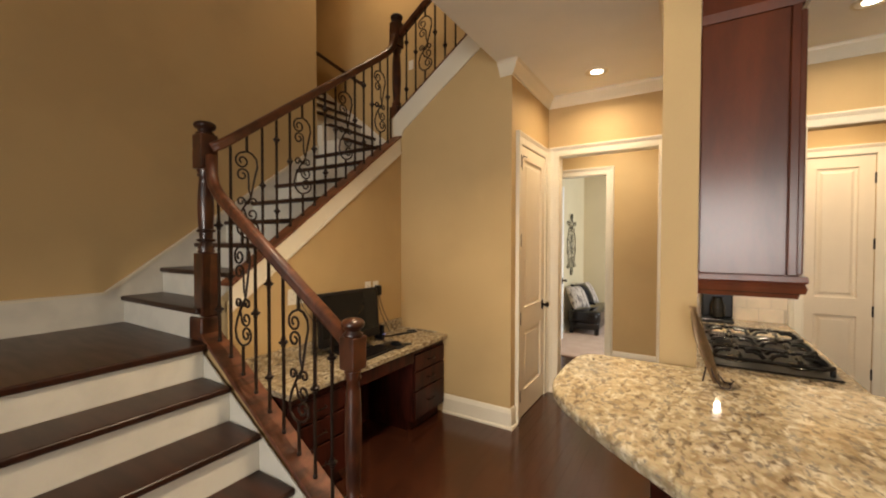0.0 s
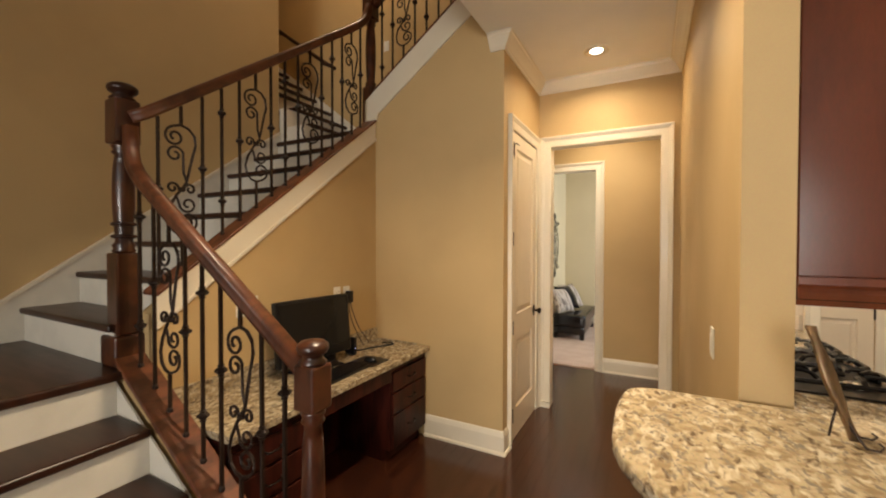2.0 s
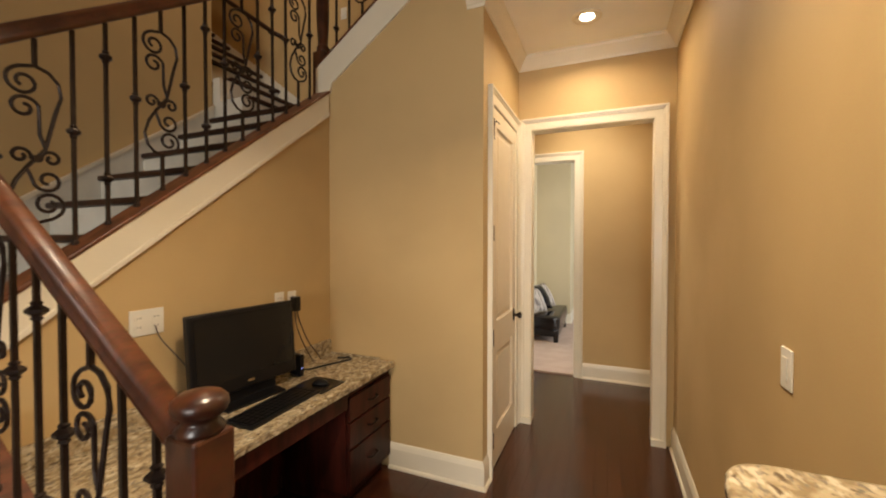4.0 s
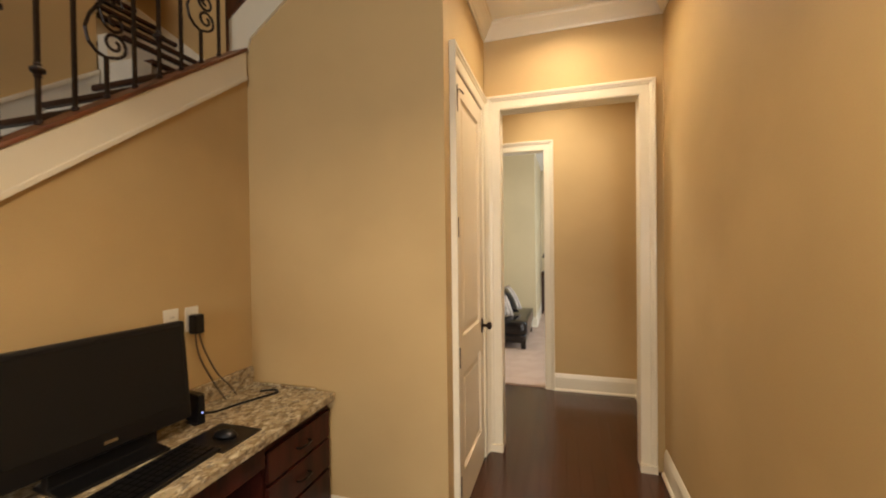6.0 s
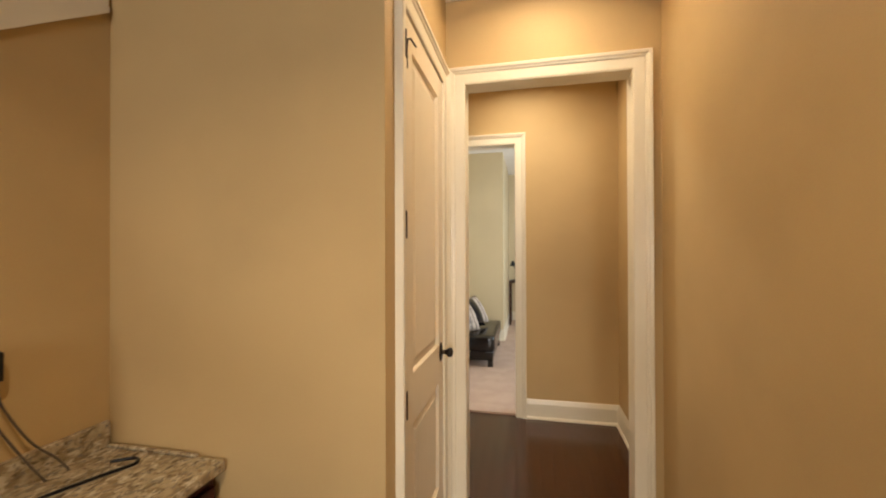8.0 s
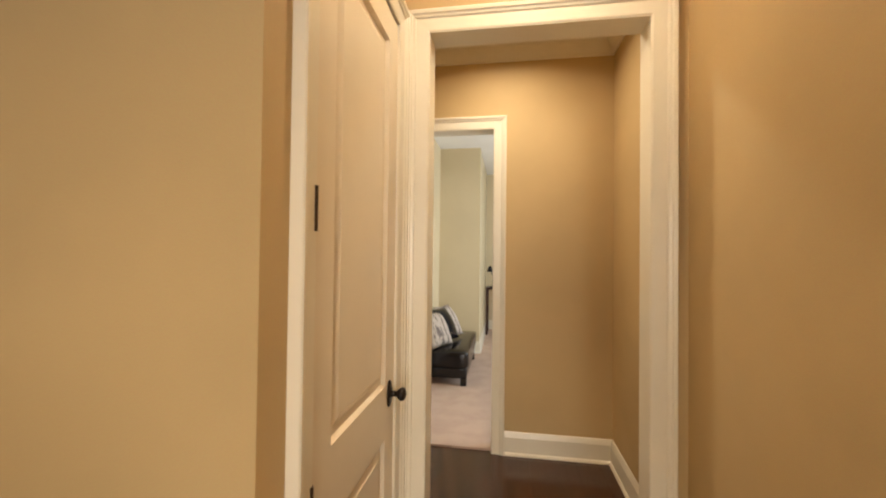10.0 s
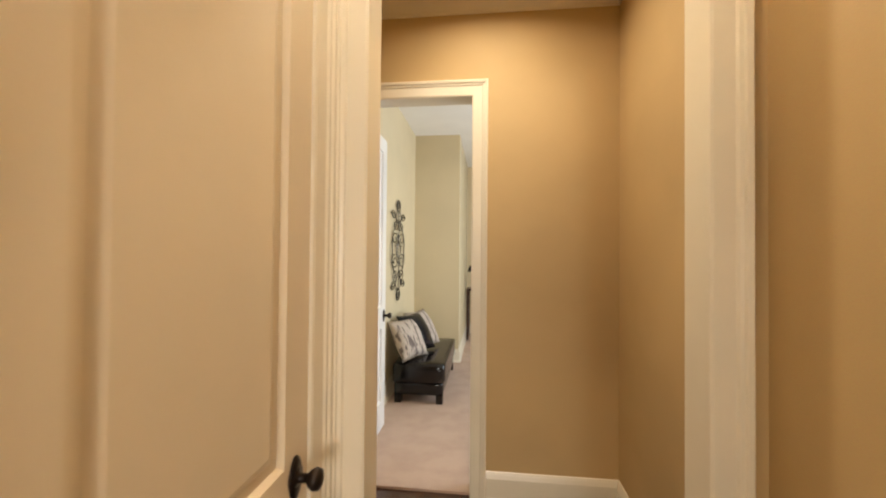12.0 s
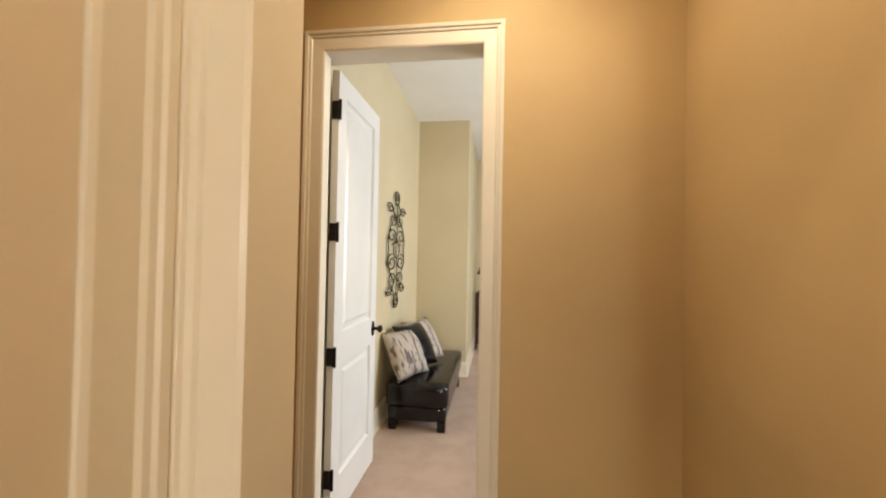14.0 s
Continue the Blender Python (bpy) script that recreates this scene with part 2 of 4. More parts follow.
def casing(bm, along, wall, out, u0, u1, ztop, z0=0.0, head=True):
    """Mitred door casing. along: 'x' or 'y'; wall: the plane; out: side it stands proud on (+1 or -1)."""
    rings = []
    for o, w in CASING:
        c = wall + out * w
        ring = []
        for u, z in ((u0 - o, z0), (u0 - o, ztop + o), (u1 + o, ztop + o), (u1 + o, z0)):
            ring.append(bm.verts.new((u, c, z) if along == "x" else (c, u, z)))
        rings.append(ring)
    n = len(rings)
    for i in range(n):
        j = (i + 1) % n
        for k in range(3):
            bm.faces.new((rings[i][k], rings[i][k + 1], rings[j][k + 1], rings[j][k]))
    bm.faces.new([r[0] for r in rings])
    bm.faces.new([r[3] for r in rings])
    return bm


def structure(ob, label, category):
    return tagged(ob, label, category, kind="structure")

# ---- structure ----
H = 3.125         # ceiling of the ground floor
UP = 5.9          # ceiling over the stairs
HALL_L, HALL_R = -1.20, -0.012
OPEN_Y, BACK_Y = 4.145, 5.50
RISE, RISE2 = 0.1985, 0.2015   # lower flight, upper flights
LAND = 5 * RISE   # first landing
TOP = LAND + 8 * RISE2


def wall(name, bm, mat=PAINT, label="tan painted plaster wall, smooth and plain"):
    return structure(part(name, bm, mat), label, "wall")


def cap_z(y):     # top of the upper flight's closed string
    return 2.071 + 0.758 * (y - 2.3)


def low_z(x):     # top of the lower flight's closed string
    return 1.012 + 0.672 * (-2.41 - x)


def third_z(x):   # lower edge of the skirt over the closet wall
    return 2.752 + 0.71 * (x + 2.34)


wall("wall_stair_side", boxes((-3.755, -3.635, -6.0, 3.12, 0, UP), (-6.0, -3.755, 3.00, 3.12, 2.0, UP)))
wall("wall_alcove", prism(prism(bmesh.new(), [(1.33, 0), (3.1, 0), (3.1, cap_z(3.1) - 0.10), (1.33, cap_z(1.33) - 0.10)], "x", -2.5, -2.38),
                          [(-2.5, 0), (-1.30, 0), (-1.30, low_z(-1.30) - 0.05), (-2.5, low_z(-2.5) - 0.05)], "y", 1.22, 1.33))
wall("wall_closet_front", prism(bmesh.new(), [(-2.5, 0), (HALL_L, 0), (HALL_L, H), (-1.31, H), (-1.31, third_z(-1.31)), (-2.5, third_z(-2.5))], "y", 3.1, 3.22),
     label="tan painted wall under the stairs beside the desk")
def gapped(axis, a, b, u0, u1, top, *gaps):
    """A wall with openings down to the floor: gaps of (from, to, height)."""
    pts = [(u0, 0)]
    for g0, g1, h in gaps:
        pts += [(g0, 0), (g0, h), (g1, h), (g1, 0)]
    return prism(bmesh.new(), pts + [(u1, 0), (u1, top), (u0, top)], axis, a, b)


wall("wall_hall_left", gapped("x", -1.32, HALL_L, 3.22, OPEN_Y, H, (3.30, 4.02, 2.49)))
wall("wall_hall_end", gapped("y", OPEN_Y, 4.265, -2.3, 3.5, H, (-1.098, -0.144, 2.522), (0.78, 2.0, 2.517)))
wall("wall_hall_right", boxes((HALL_R, 0.105, 1.615, OPEN_Y, 0, H)))
wall("wall_passage_end", gapped("y", BACK_Y, 5.62, -2.3, 3.5, H, (-1.668, -0.819, 2.513), (1.10, 1.658, 2.49)))
wall("wall_passage_east", boxes((0.048, 0.168, 4.265, BACK_Y, 0, H)))
wall("wall_passage_west", boxes((-2.42, -2.3, 4.145, 5.62, 0, H)))
wall("wall_kitchen_east", boxes((3.5, 3.62, -6.0, 5.62, 0, H)))
wall("wall_south", boxes((-3.755, -3.35, -6.12, -6, 0, UP), (-3.35, -1.55, -6.12, -6, 0, 0.8), (-3.35, -1.55, -6.12, -6, 4.6, UP), (-1.55, -0.7, -6.12, -6, 0, UP),
                         (-0.7, 1.9, -6.12, -6, 0, 0.85), (-0.7, 1.9, -6.12, -6, 2.65, UP), (1.9, 3.62, -6.12, -6, 0, UP)))
wall("wall_upper_stairs", boxes((-6.0, -1.33, 4.05, 4.14, 2.0, UP), (-1.33, -0.9, 4.05, 4.14, H + 0.05, UP)))
wall("wall_upper_east", boxes((-0.9, -0.8, 3.0, 4.14, H + 0.05, UP)))
wall("wall_upper_gallery", boxes((-1.31, -1.19, -6.0, 3.0, 3.45, UP)))
wall("wall_upper_west", boxes((-6.12, -6.0, 2.97, 4.14, 2.0, UP)))
structure(part("ceiling", boxes((-1.31, 3.5, -6.0, 3.1, H, H + 0.31), (-1.31, 3.5, 3.1, OPEN_Y, H, H + 0.04), (-2.3, 3.5, 4.265, BACK_Y, H, H + 0.04)), CEILING),
          "flat white painted ceiling with a clean edge at the stairwell", "ceiling")
structure(part("ceiling_upper", boxes((-6.1, -0.8, -6.1, 4.14, UP, UP + 0.1)), CEILING), "white ceiling high over the stairs", "ceiling")
structure(part("floor", boxes((-3.66, 3.5, -6.0, 5.53, -0.12, -0.004)), SUBFLOOR), "dark stained hardwood plank floor with a soft sheen", "floor")

# study beyond the passage
ST = 3.187
DAYLIT_LABEL = "tan painted wall, tinted paler and greener for daylight"
wall("wall_study_west", boxes((-1.882, -1.762, 5.62, 8.65, 0, ST)), DAYLIT_TAN, DAYLIT_LABEL)
wall("wall_study_corner", prism(bmesh.new(), [(-1.762, 8.53), (-1.13, 8.53), (-1.13, 10.6), (-1.25, 10.6), (-1.25, 8.65), (-1.762, 8.65)], "z", 0, ST), DAYLIT_TAN, DAYLIT_LABEL)
wall("wall_study_north", boxes((-1.25, 2.2, 10.6, 10.72, 0, ST)), DAYLIT_TAN, DAYLIT_LABEL)
wall("wall_study_east", boxes((2.2, 2.32, 5.62, 6.2, 0, ST), (2.2, 2.32, 6.2, 8.2, 0, 0.7), (2.2, 2.32, 6.2, 8.2, 2.7, ST), (2.2, 2.32, 8.2, 10.72, 0, ST)), DAYLIT_TAN, DAYLIT_LABEL)
structure(part("ceiling_study", boxes((-1.882, 2.32, 5.62, 10.72, ST, ST + 0.1)), CEILING), "white ceiling of the study", "ceiling")
structure(part("carpet_floor", boxes((-1.762, 2.2, 5.53, 10.6, -0.12, 0.016)), CARPET), "beige cut pile carpet in the study", "carpet")
structure(part("ground", boxes((-60, 60, -70, 70, -0.5, -0.13)), material("lawn", (0.06, 0.10, 0.03), 0.9, 0, 0.3, 3, 60, 0.3)), "green lawn outside", "ground")


def window(name, along, c, u0, u1, z0, z1, nx, nz):
    w = empty(name)
    structure(w, "white framed window with clear panes", "window")
    t = 0.05
    fr = bmesh.new()
    def b(a0, a1, p0, p1, d0=-0.03, d1=0.03):
        if along == "x":
            box(fr, a0, a1, c + d0, c + d1, p0, p1)
        else:
            box(fr, c + d0, c + d1, a0, a1, p0, p1)
    b(u0, u0 + t, z0, z1), b(u1 - t, u1, z0, z1), b(u0 + t, u1 - t, z0, z0 + t), b(u0 + t, u1 - t, z1 - t, z1)
    for i in range(1, nx):
        u = u0 + (u1 - u0) * i / nx
        b(u - 0.015, u + 0.015, z0 + t, z1 - t, -0.02, 0.02)
    for i in range(1, nz):
        z = z0 + (z1 - z0) * i / nz
        b(u0 + t, u1 - t, z - 0.015, z + 0.015, -0.018, 0.018)
    part("window_frame", fr, TRIM, w)


window("window_1", "x", -6.06, -3.35, -1.55, 0.8, 4.6, 2, 3)
window("window_2", "x", -6.06, -0.7, 1.9, 0.85, 2.65, 3, 2)
window("window_3", "y", 2.26, 6.2, 8.2, 0.7, 2.7, 2, 2)

# trim
CROWN = [(0, H - 0.105), (0.010, H - 0.105), (0.014, H - 0.092), (0.024, H - 0.084), (0.042, H - 0.055), (0.064, H - 0.028), (0.072, H - 0.023), (0.075, H - 0.010), (0.085, H - 0.008), (0.085, H - 0.002), (0, H - 0.002)]
BASE = [(0, 0), (0.030, 0), (0.030, 0.010), (0.024, 0.020), (0.017, 0.024), (0.016, 0.135), (0.012, 0.150), (0.010, 0.158), (0.005, 0.172), (0, 0.176)]


def trim(name, path, prof, label, mat=TRIM):
    return structure(part(name, moulding(bmesh.new(), path, prof), mat), label, "moulding")


trim("crown_trim", [(-1.306, 3.098), (HALL_L, 3.098), (HALL_L, OPEN_Y), (HALL_R, OPEN_Y), (HALL_R, 1.615), (0.105, 1.615), (0.105, OPEN_Y), (3.5, OPEN_Y)], CROWN, "white crown moulding along the hall ceiling")
trim("crown_trim", [(-2.3, BACK_Y), (0.048, BACK_Y), (0.048, 4.265)], CROWN, "white crown moulding along the passage ceiling")
trim("crown_trim", [(0.17, BACK_Y), (3.5, BACK_Y)], CROWN, "white crown moulding in the back entry")
trim("baseboard", [(-1.87, 3.1), (HALL_L, 3.1), (HALL_L, 3.202)], BASE, "tall white baseboard with a shoe moulding")
trim("baseboard", [(HALL_R, OPEN_Y - 0.034), (HALL_R, 1.615)], BASE, "tall white baseboard with a shoe moulding")
trim("baseboard", [(-0.738, BACK_Y), (0.048, BACK_Y), (0.048, 4.30)], BASE, "tall white baseboard with a shoe moulding")
trim("baseboard", [(-2.3, BACK_Y), (-1.718, BACK_Y)], BASE, "tall white baseboard with a shoe moulding")
trim("baseboard", [(-1.762, 6.5), (-1.762, 8.53), (-1.13, 8.53), (-1.13, 10.6), (2.2, 10.6)], [(o, z + 0.016) for o, z in BASE], "tall white baseboard with a shoe moulding")
bm = bmesh.new()
casing(bm, "x", OPEN_Y, -1, -1.082, -0.160, 2.507)
box(bm, -1.098, -1.083, OPEN_Y - 0.012, 4.268, 0, 2.52)
box(bm, -0.159, -0.144, OPEN_Y - 0.012, 4.268, 0, 2.52)
box(bm, -1.083, -0.159, OPEN_Y - 0.012, 4.268, 2.506, 2.52)
box(bm, -1.180, -1.078, OPEN_Y - 0.040, OPEN_Y - 0.001, 0, 0.05)
box(bm, -0.164, -0.062, OPEN_Y - 0.040, OPEN_Y - 0.001, 0, 0.05)
structure(part("opening_trim", bm, TRIM), "wide white cased opening at the end of the hall", "door casing")
bm = bmesh.new()
casing(bm, "x", OPEN_Y, -1, 0.878, 2.0, 2.517)
box(bm, 0.78, 0.878, OPEN_Y - 0.01, 4.27, 0, 2.517)
structure(part("opening_trim", bm, TRIM), "white cased opening beside the kitchen counter", "door casing")


def door(name, w, h, label, hinge_side=1, hinges=(0.22, 0.88, 1.57, 2.3), knob=True, split=(0.86, 1.04), paint=DOORPAINT):
    """A two-panel door, hinge edge at x = 0, leaf along +x, faces at y = 0 and -0.038; the knob stands out on both faces."""
    d = empty(name)
    tagged(d, label, "door", kind="structure")
    st, t = 0.115, 0.038
    bm = boxes((0, st, -t, 0, 0.008, h), (w - st, w, -t, 0, 0.008, h), (st, w - st, -t, 0, 0.008, 0.24), (st, w - st, -t, 0, split[0], split[1]), (st, w - st, -t, 0, h - st, h))
    part("leaf", bm, paint, d)
    for z0, z1 in ((0.24, split[0]), (split[1], h - st)):
        bm = bmesh.new()
        for s, y0 in ((1, -0.0), (-1, -t)):
            a = [(st, z0), (w - st, z0), (w - st, z1), (st, z1)]
            rings = []
            for ins, dep in ((0, 0.001), (0.010, 0.015), (0.032, 0.016), (0.055, 0.005)):
                rings.append([bm.verts.new((x + ins * (1 if x < w / 2 else -1), y0 - s * dep, z + ins * (1 if z < (z0 + z1) / 2 else -1))) for x, z in a])
            for p, q in zip(rings, rings[1:]):
                for i in range(4):
                    bm.faces.new((p[i], p[(i + 1) % 4], q[(i + 1) % 4], q[i]))
            bm.faces.new(rings[-1])
        part("panel", bm, paint, d)
    if knob:
        for s in (1, -1):
            y = 0 if s > 0 else -t
            bm = lathe(bmesh.new(), [(0.031, y), (0.031, y + s * 0.006), (0.012, y + s * 0.010), (0.011, y + s * 0.032), (0.020, y + s * 0.040), (0.027, y + s * 0.052), (0.024, y + s * 0.064), (0.010, y + s * 0.070)], 16, (w - 0.065, 0, 0.962), "y")
            part("knob", bm, BRONZE, d, "dark bronze door knob", True)
            bm = lathe(bmesh.new(), [(0.030, y), (0.030, y + s * 0.004), (0.024, y + s * 0.008), (0.004, y + s * 0.008)], 20, (0, 0, 0), "y")
            bm.transform(Matrix.Translation((w - 0.065, 0, 0.962)) @ Matrix.Diagonal((0.95, 1, 1.75, 1)))
            part("backplate", bm, BRONZE, d, "oval bronze backplate", True)
    for z in hinges:
        bm = boxes((-0.006, -0.0005, -0.036, 0.004, z - 0.048, z + 0.048), (-0.014, 0.006, 0.0005, 0.004, z - 0.048, z + 0.048))
        lathe(bm, [(0.008, z - 0.054), (0.008, z + 0.054)], 10, (-0.003, 0.009, 0))
        if name == "door_1":
            bm.transform(Matrix.Translation((-0.011, 0, 0)))
        part("hinge", bm, HINGE if name == "door_1" else BRONZE, d, "dark bronze hinge")
    return d


# closet door in the hall's left wall, hinged at the near side
closet = door("door_1", 0.711, 2.472, "closed white two-panel closet door with bronze knob", hinges=(0.22, 0.918, 1.622, 2.33), split=(0.80, 1.005))
closet.matrix_world = pose(-1.196, 3.303, 0, 0, 0, 90) @ Matrix.Diagonal((1, -1, 1, 1))
bm = casing(bmesh.new(), "y", HALL_L, 1, 3.300, 4.015, 2.482)
structure(part("door_trim", bm, TRIM), "white moulded casing round the closet door", "door casing")
# stay hook at the top of the closet door
bm = tube(bmesh.new(), [(-1.196, 3.345, 2.26), (-1.194, 3.345, 2.375), (-1.185, 3.36, 2.385), (-1.180, 3.42, 2.382)], 0.004)
tagged(part("door_hook", bm, BRONZE), "small dark bronze hook on the closet door", "hook")
# study door, open into the room
study = door("door_2", 0.745, 2.475, "white two-panel door standing open into the study", hinges=(0.28, 0.93, 1.60, 2.26), paint=DAYLIT_DOOR)
study.matrix_world = pose(-1.618, 5.672, 0.016, 0, 0, 90.3) @ Matrix.Diagonal((1, -1, 1, 1))
bm = casing(bmesh.new(), "x", BACK_Y, -1, -1.618, -0.837, 2.497)
box(bm, -1.648, -1.619, BACK_Y - 0.01, 5.560, 0, 2.512)
box(bm, -1.668, -1.649, BACK_Y + 0.001, 5.619, 0, 2.512)
box(bm, -0.836, -0.819, BACK_Y - 0.01, 5.63, 0, 2.512)
box(bm, -1.6485, -0.836, BACK_Y - 0.01, 5.63, 2.4965, 2.5125)
structure(part("door_trim", bm, TRIM), "white moulded casing round the study doorway", "door casing")
# back entry door beyond the kitchen, hinged at the right
entry = door("door_3", 0.553, 2.486, "closed white two-panel door in the back entry", hinges=(0.29, 0.92, 1.595, 2.25), knob=False)
entry.matrix_world = pose(1.655, BACK_Y + 0.004, 0, 0, 0, 180)
bm = casing(bmesh.new(), "x", BACK_Y, -1, 1.10, 1.660, 2.49)
structure(part("door_trim", bm, TRIM), "white moulded casing round the back entry door", "door casing")

# recessed ceiling lights; four unseen ones are added where fill lamps hang
for cx, cy in CANS_AND_FILLS + [(-0.75, 4.86)]:
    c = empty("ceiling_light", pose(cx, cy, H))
    tagged(c, "round recessed ceiling light, lit, with a white ring; four added unseen", "ceiling light", "recessed lights")
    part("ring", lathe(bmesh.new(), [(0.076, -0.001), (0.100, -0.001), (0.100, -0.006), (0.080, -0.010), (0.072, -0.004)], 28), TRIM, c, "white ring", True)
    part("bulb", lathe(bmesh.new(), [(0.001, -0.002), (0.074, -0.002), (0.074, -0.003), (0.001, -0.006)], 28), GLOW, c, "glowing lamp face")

# ---- staircase ----
stairs = empty("staircase")
tagged(stairs, "open staircase with espresso treads, white risers and black iron balusters", "staircase")
NOSE = 0.024
RUN1, RUN2 = 0.2755, 0.2655
Y0, Y1 = 0.02, 1.205        # lower flight's sides
X0, X1 = -3.620, -2.50      # upper flight's sides


def tread(x0, x1, y0, y1, z, t=0.036):
    return part("tread", boxes((x0, x1, y0, y1, z - t, z)), TREADWOOD, stairs, bevel=0.012, segs=3)


def riser(x0, x1, y0, y1, z0, z1):
    return part("riser", boxes((x0, x1, y0, y1, z0, z1)), RISER, stairs)


NX = [-2.385 + RUN1 * i for i in range(5)]     # nosings from the landing down
for i in range(1, 5):
    z = LAND - RISE * i
    tread(NX[i - 1] - 0.03, NX[i], Y0, Y1 - 0.012, z)
for i in range(5):
    z = LAND - RISE * i
    riser(NX[i] - NOSE - 0.018, NX[i] - NOSE, Y0, Y1 - 0.012, max(0.0, z - RISE), z - 0.040)
tread(X0, NX[0], Y0, 1.245, LAND, 0.04)       # landing
for k in range(1, 9):
    z, y = LAND + RISE2 * k, 1.222 + RUN2 * (k - 1)
    if k < 8:
        tread(X0 + 0.016, X1 - 0.002, y - NOSE, y + RUN2 + 0.02, z)
    riser(X0 + 0.016, X1 - 0.002, y, y + 0.018, z - RISE2, z - 0.040)
tread(X0 + 0.016, -2.505, 1.222 + 7 * RUN2 - NOSE, 3.22, TOP, 0.04)
tread(-3.620, -2.36, 3.224, 4.045, TOP, 0.04)
for k in range(1, 8):                         # flight to the left of the upper landing
    x = -3.30 - 0.25 * (k - 1)
    z = TOP + RISE2 * k
    tread(x - 0.27, x + NOSE, 3.225, 4.045, z)
    riser(x - 0.018, x, 3.225, 4.045, z - RISE2, z - 0.040)
for k in range(1, 6):                         # flight to the right, over the closet
    x = -2.36 + 0.275 * (k - 1)
    z = TOP + RISE2 * k
    tread(x - NOSE, x + 0.29, 3.225, 4.045, z)
    riser(x, x + 0.018, 3.225, 4.045, z - RISE2, z - 0.040)

# skirts and strings
part("end_panel", boxes((-3.545, -3.285, 3.126, 3.224, TOP, TOP + RISE2 - 0.041), (-3.632, -3.546, 3.126, 3.224, TOP, TOP + 2 * RISE2 - 0.041)), RISER, stairs)
bm = prism(bmesh.new(), [(Y0, LAND), (1.29, LAND), (2.98, TOP - 0.20), (3.115, TOP - 0.2), (3.115, 2.702), (1.115, 1.210), (Y0, 1.210)], "x", -3.633, X0 + 0.014)
part("wall_skirt", bm, RISER, stairs, "white skirt board")
bm = prism(bmesh.new(), [(Y0, 1.210), (1.115, 1.210), (3.115, 2.702), (3.115, 2.730), (1.105, 1.231), (Y0, 1.231)], "x", -3.631, X0 + 0.022)
part("skirt_cap", bm, TRIM, stairs, "white moulded skirt cap")
bm = prism(bmesh.new(), [(-3.2, TOP), (-3.30, TOP + 0.30), (-5.2, TOP + 0.30 + 0.748 * 1.9), (-5.2, TOP + 0.748 * 1.7)], "y", 4.030, 4.048)
part("wall_skirt", bm, RISER, stairs, "white skirt board")
bm = prism(bmesh.new(), [(-2.62, LAND - 0.19), (-2.62, LAND - 0.040), (-2.46, LAND - 0.040), (-1.30, low_z(-1.30) - 0.02), (-1.30, 0), (-1.62, 0)], "y", 1.194, 1.202)
part("inner_string", bm, RISER, stairs, "white inner string board")
# closed strings outside: white face boards and brown caps
ya, yb = 1.335, 3.084
for nm, d0, d1, xo, mat, lab in (("outer_string", -0.168, -0.022, 0.012, TRIM, "white outer string board"), ("string_bead", -0.182, -0.160, 0.020, TRIM, "white bead")):
    bm = prism(bmesh.new(), [(ya, cap_z(ya) + d0), (yb, cap_z(yb) + d0), (yb, cap_z(yb) + d1), (ya, cap_z(ya) + d1)], "x", -2.3795, -2.38 + xo)
    part(nm, bm, mat, stairs, lab)
bm = prism(bmesh.new(), [(1.345, cap_z(1.345) - 0.022), (3.097, cap_z(3.097) - 0.022), (3.097, cap_z(3.097)), (1.345, cap_z(1.345))], "x", -2.505, -2.362)
part("base_rail", bm, HANDWOOD, stairs, "stained brown base rail", bevel=0.005)
bm = prism(bmesh.new(), [(-2.48, low_z(-2.48) - 0.03), (-1.24, low_z(-1.24) - 0.03), (-1.24, low_z(-1.24)), (-2.48, low_z(-2.48))], "y", 1.203, 1.345)
part("base_rail", bm, HANDWOOD, stairs, "stained brown base rail", bevel=0.005)
bm = prism(bmesh.new(), [(-2.49, 2.642), (-2.365, 2.648), (-2.345, third_z(-2.345) - 0.03), (-1.31, third_z(-1.31) - 0.03), (-1.31, third_z(-1.31) + 0.20), (-2.49, third_z(-2.49) + 0.20)], "y", 3.086, 3.0995)
part("outer_string", bm, TRIM, stairs, "white outer string board")
bm = prism(bmesh.new(), [(-2.49, third_z(-2.49) + 0.20), (-1.31, third_z(-1.31) + 0.20), (-1.31, third_z(-1.31) + 0.216), (-2.49, third_z(-2.49) + 0.216)], "y", 3.080, 3.215)
part("base_rail", bm, HANDWOOD, stairs, "stained brown base rail")

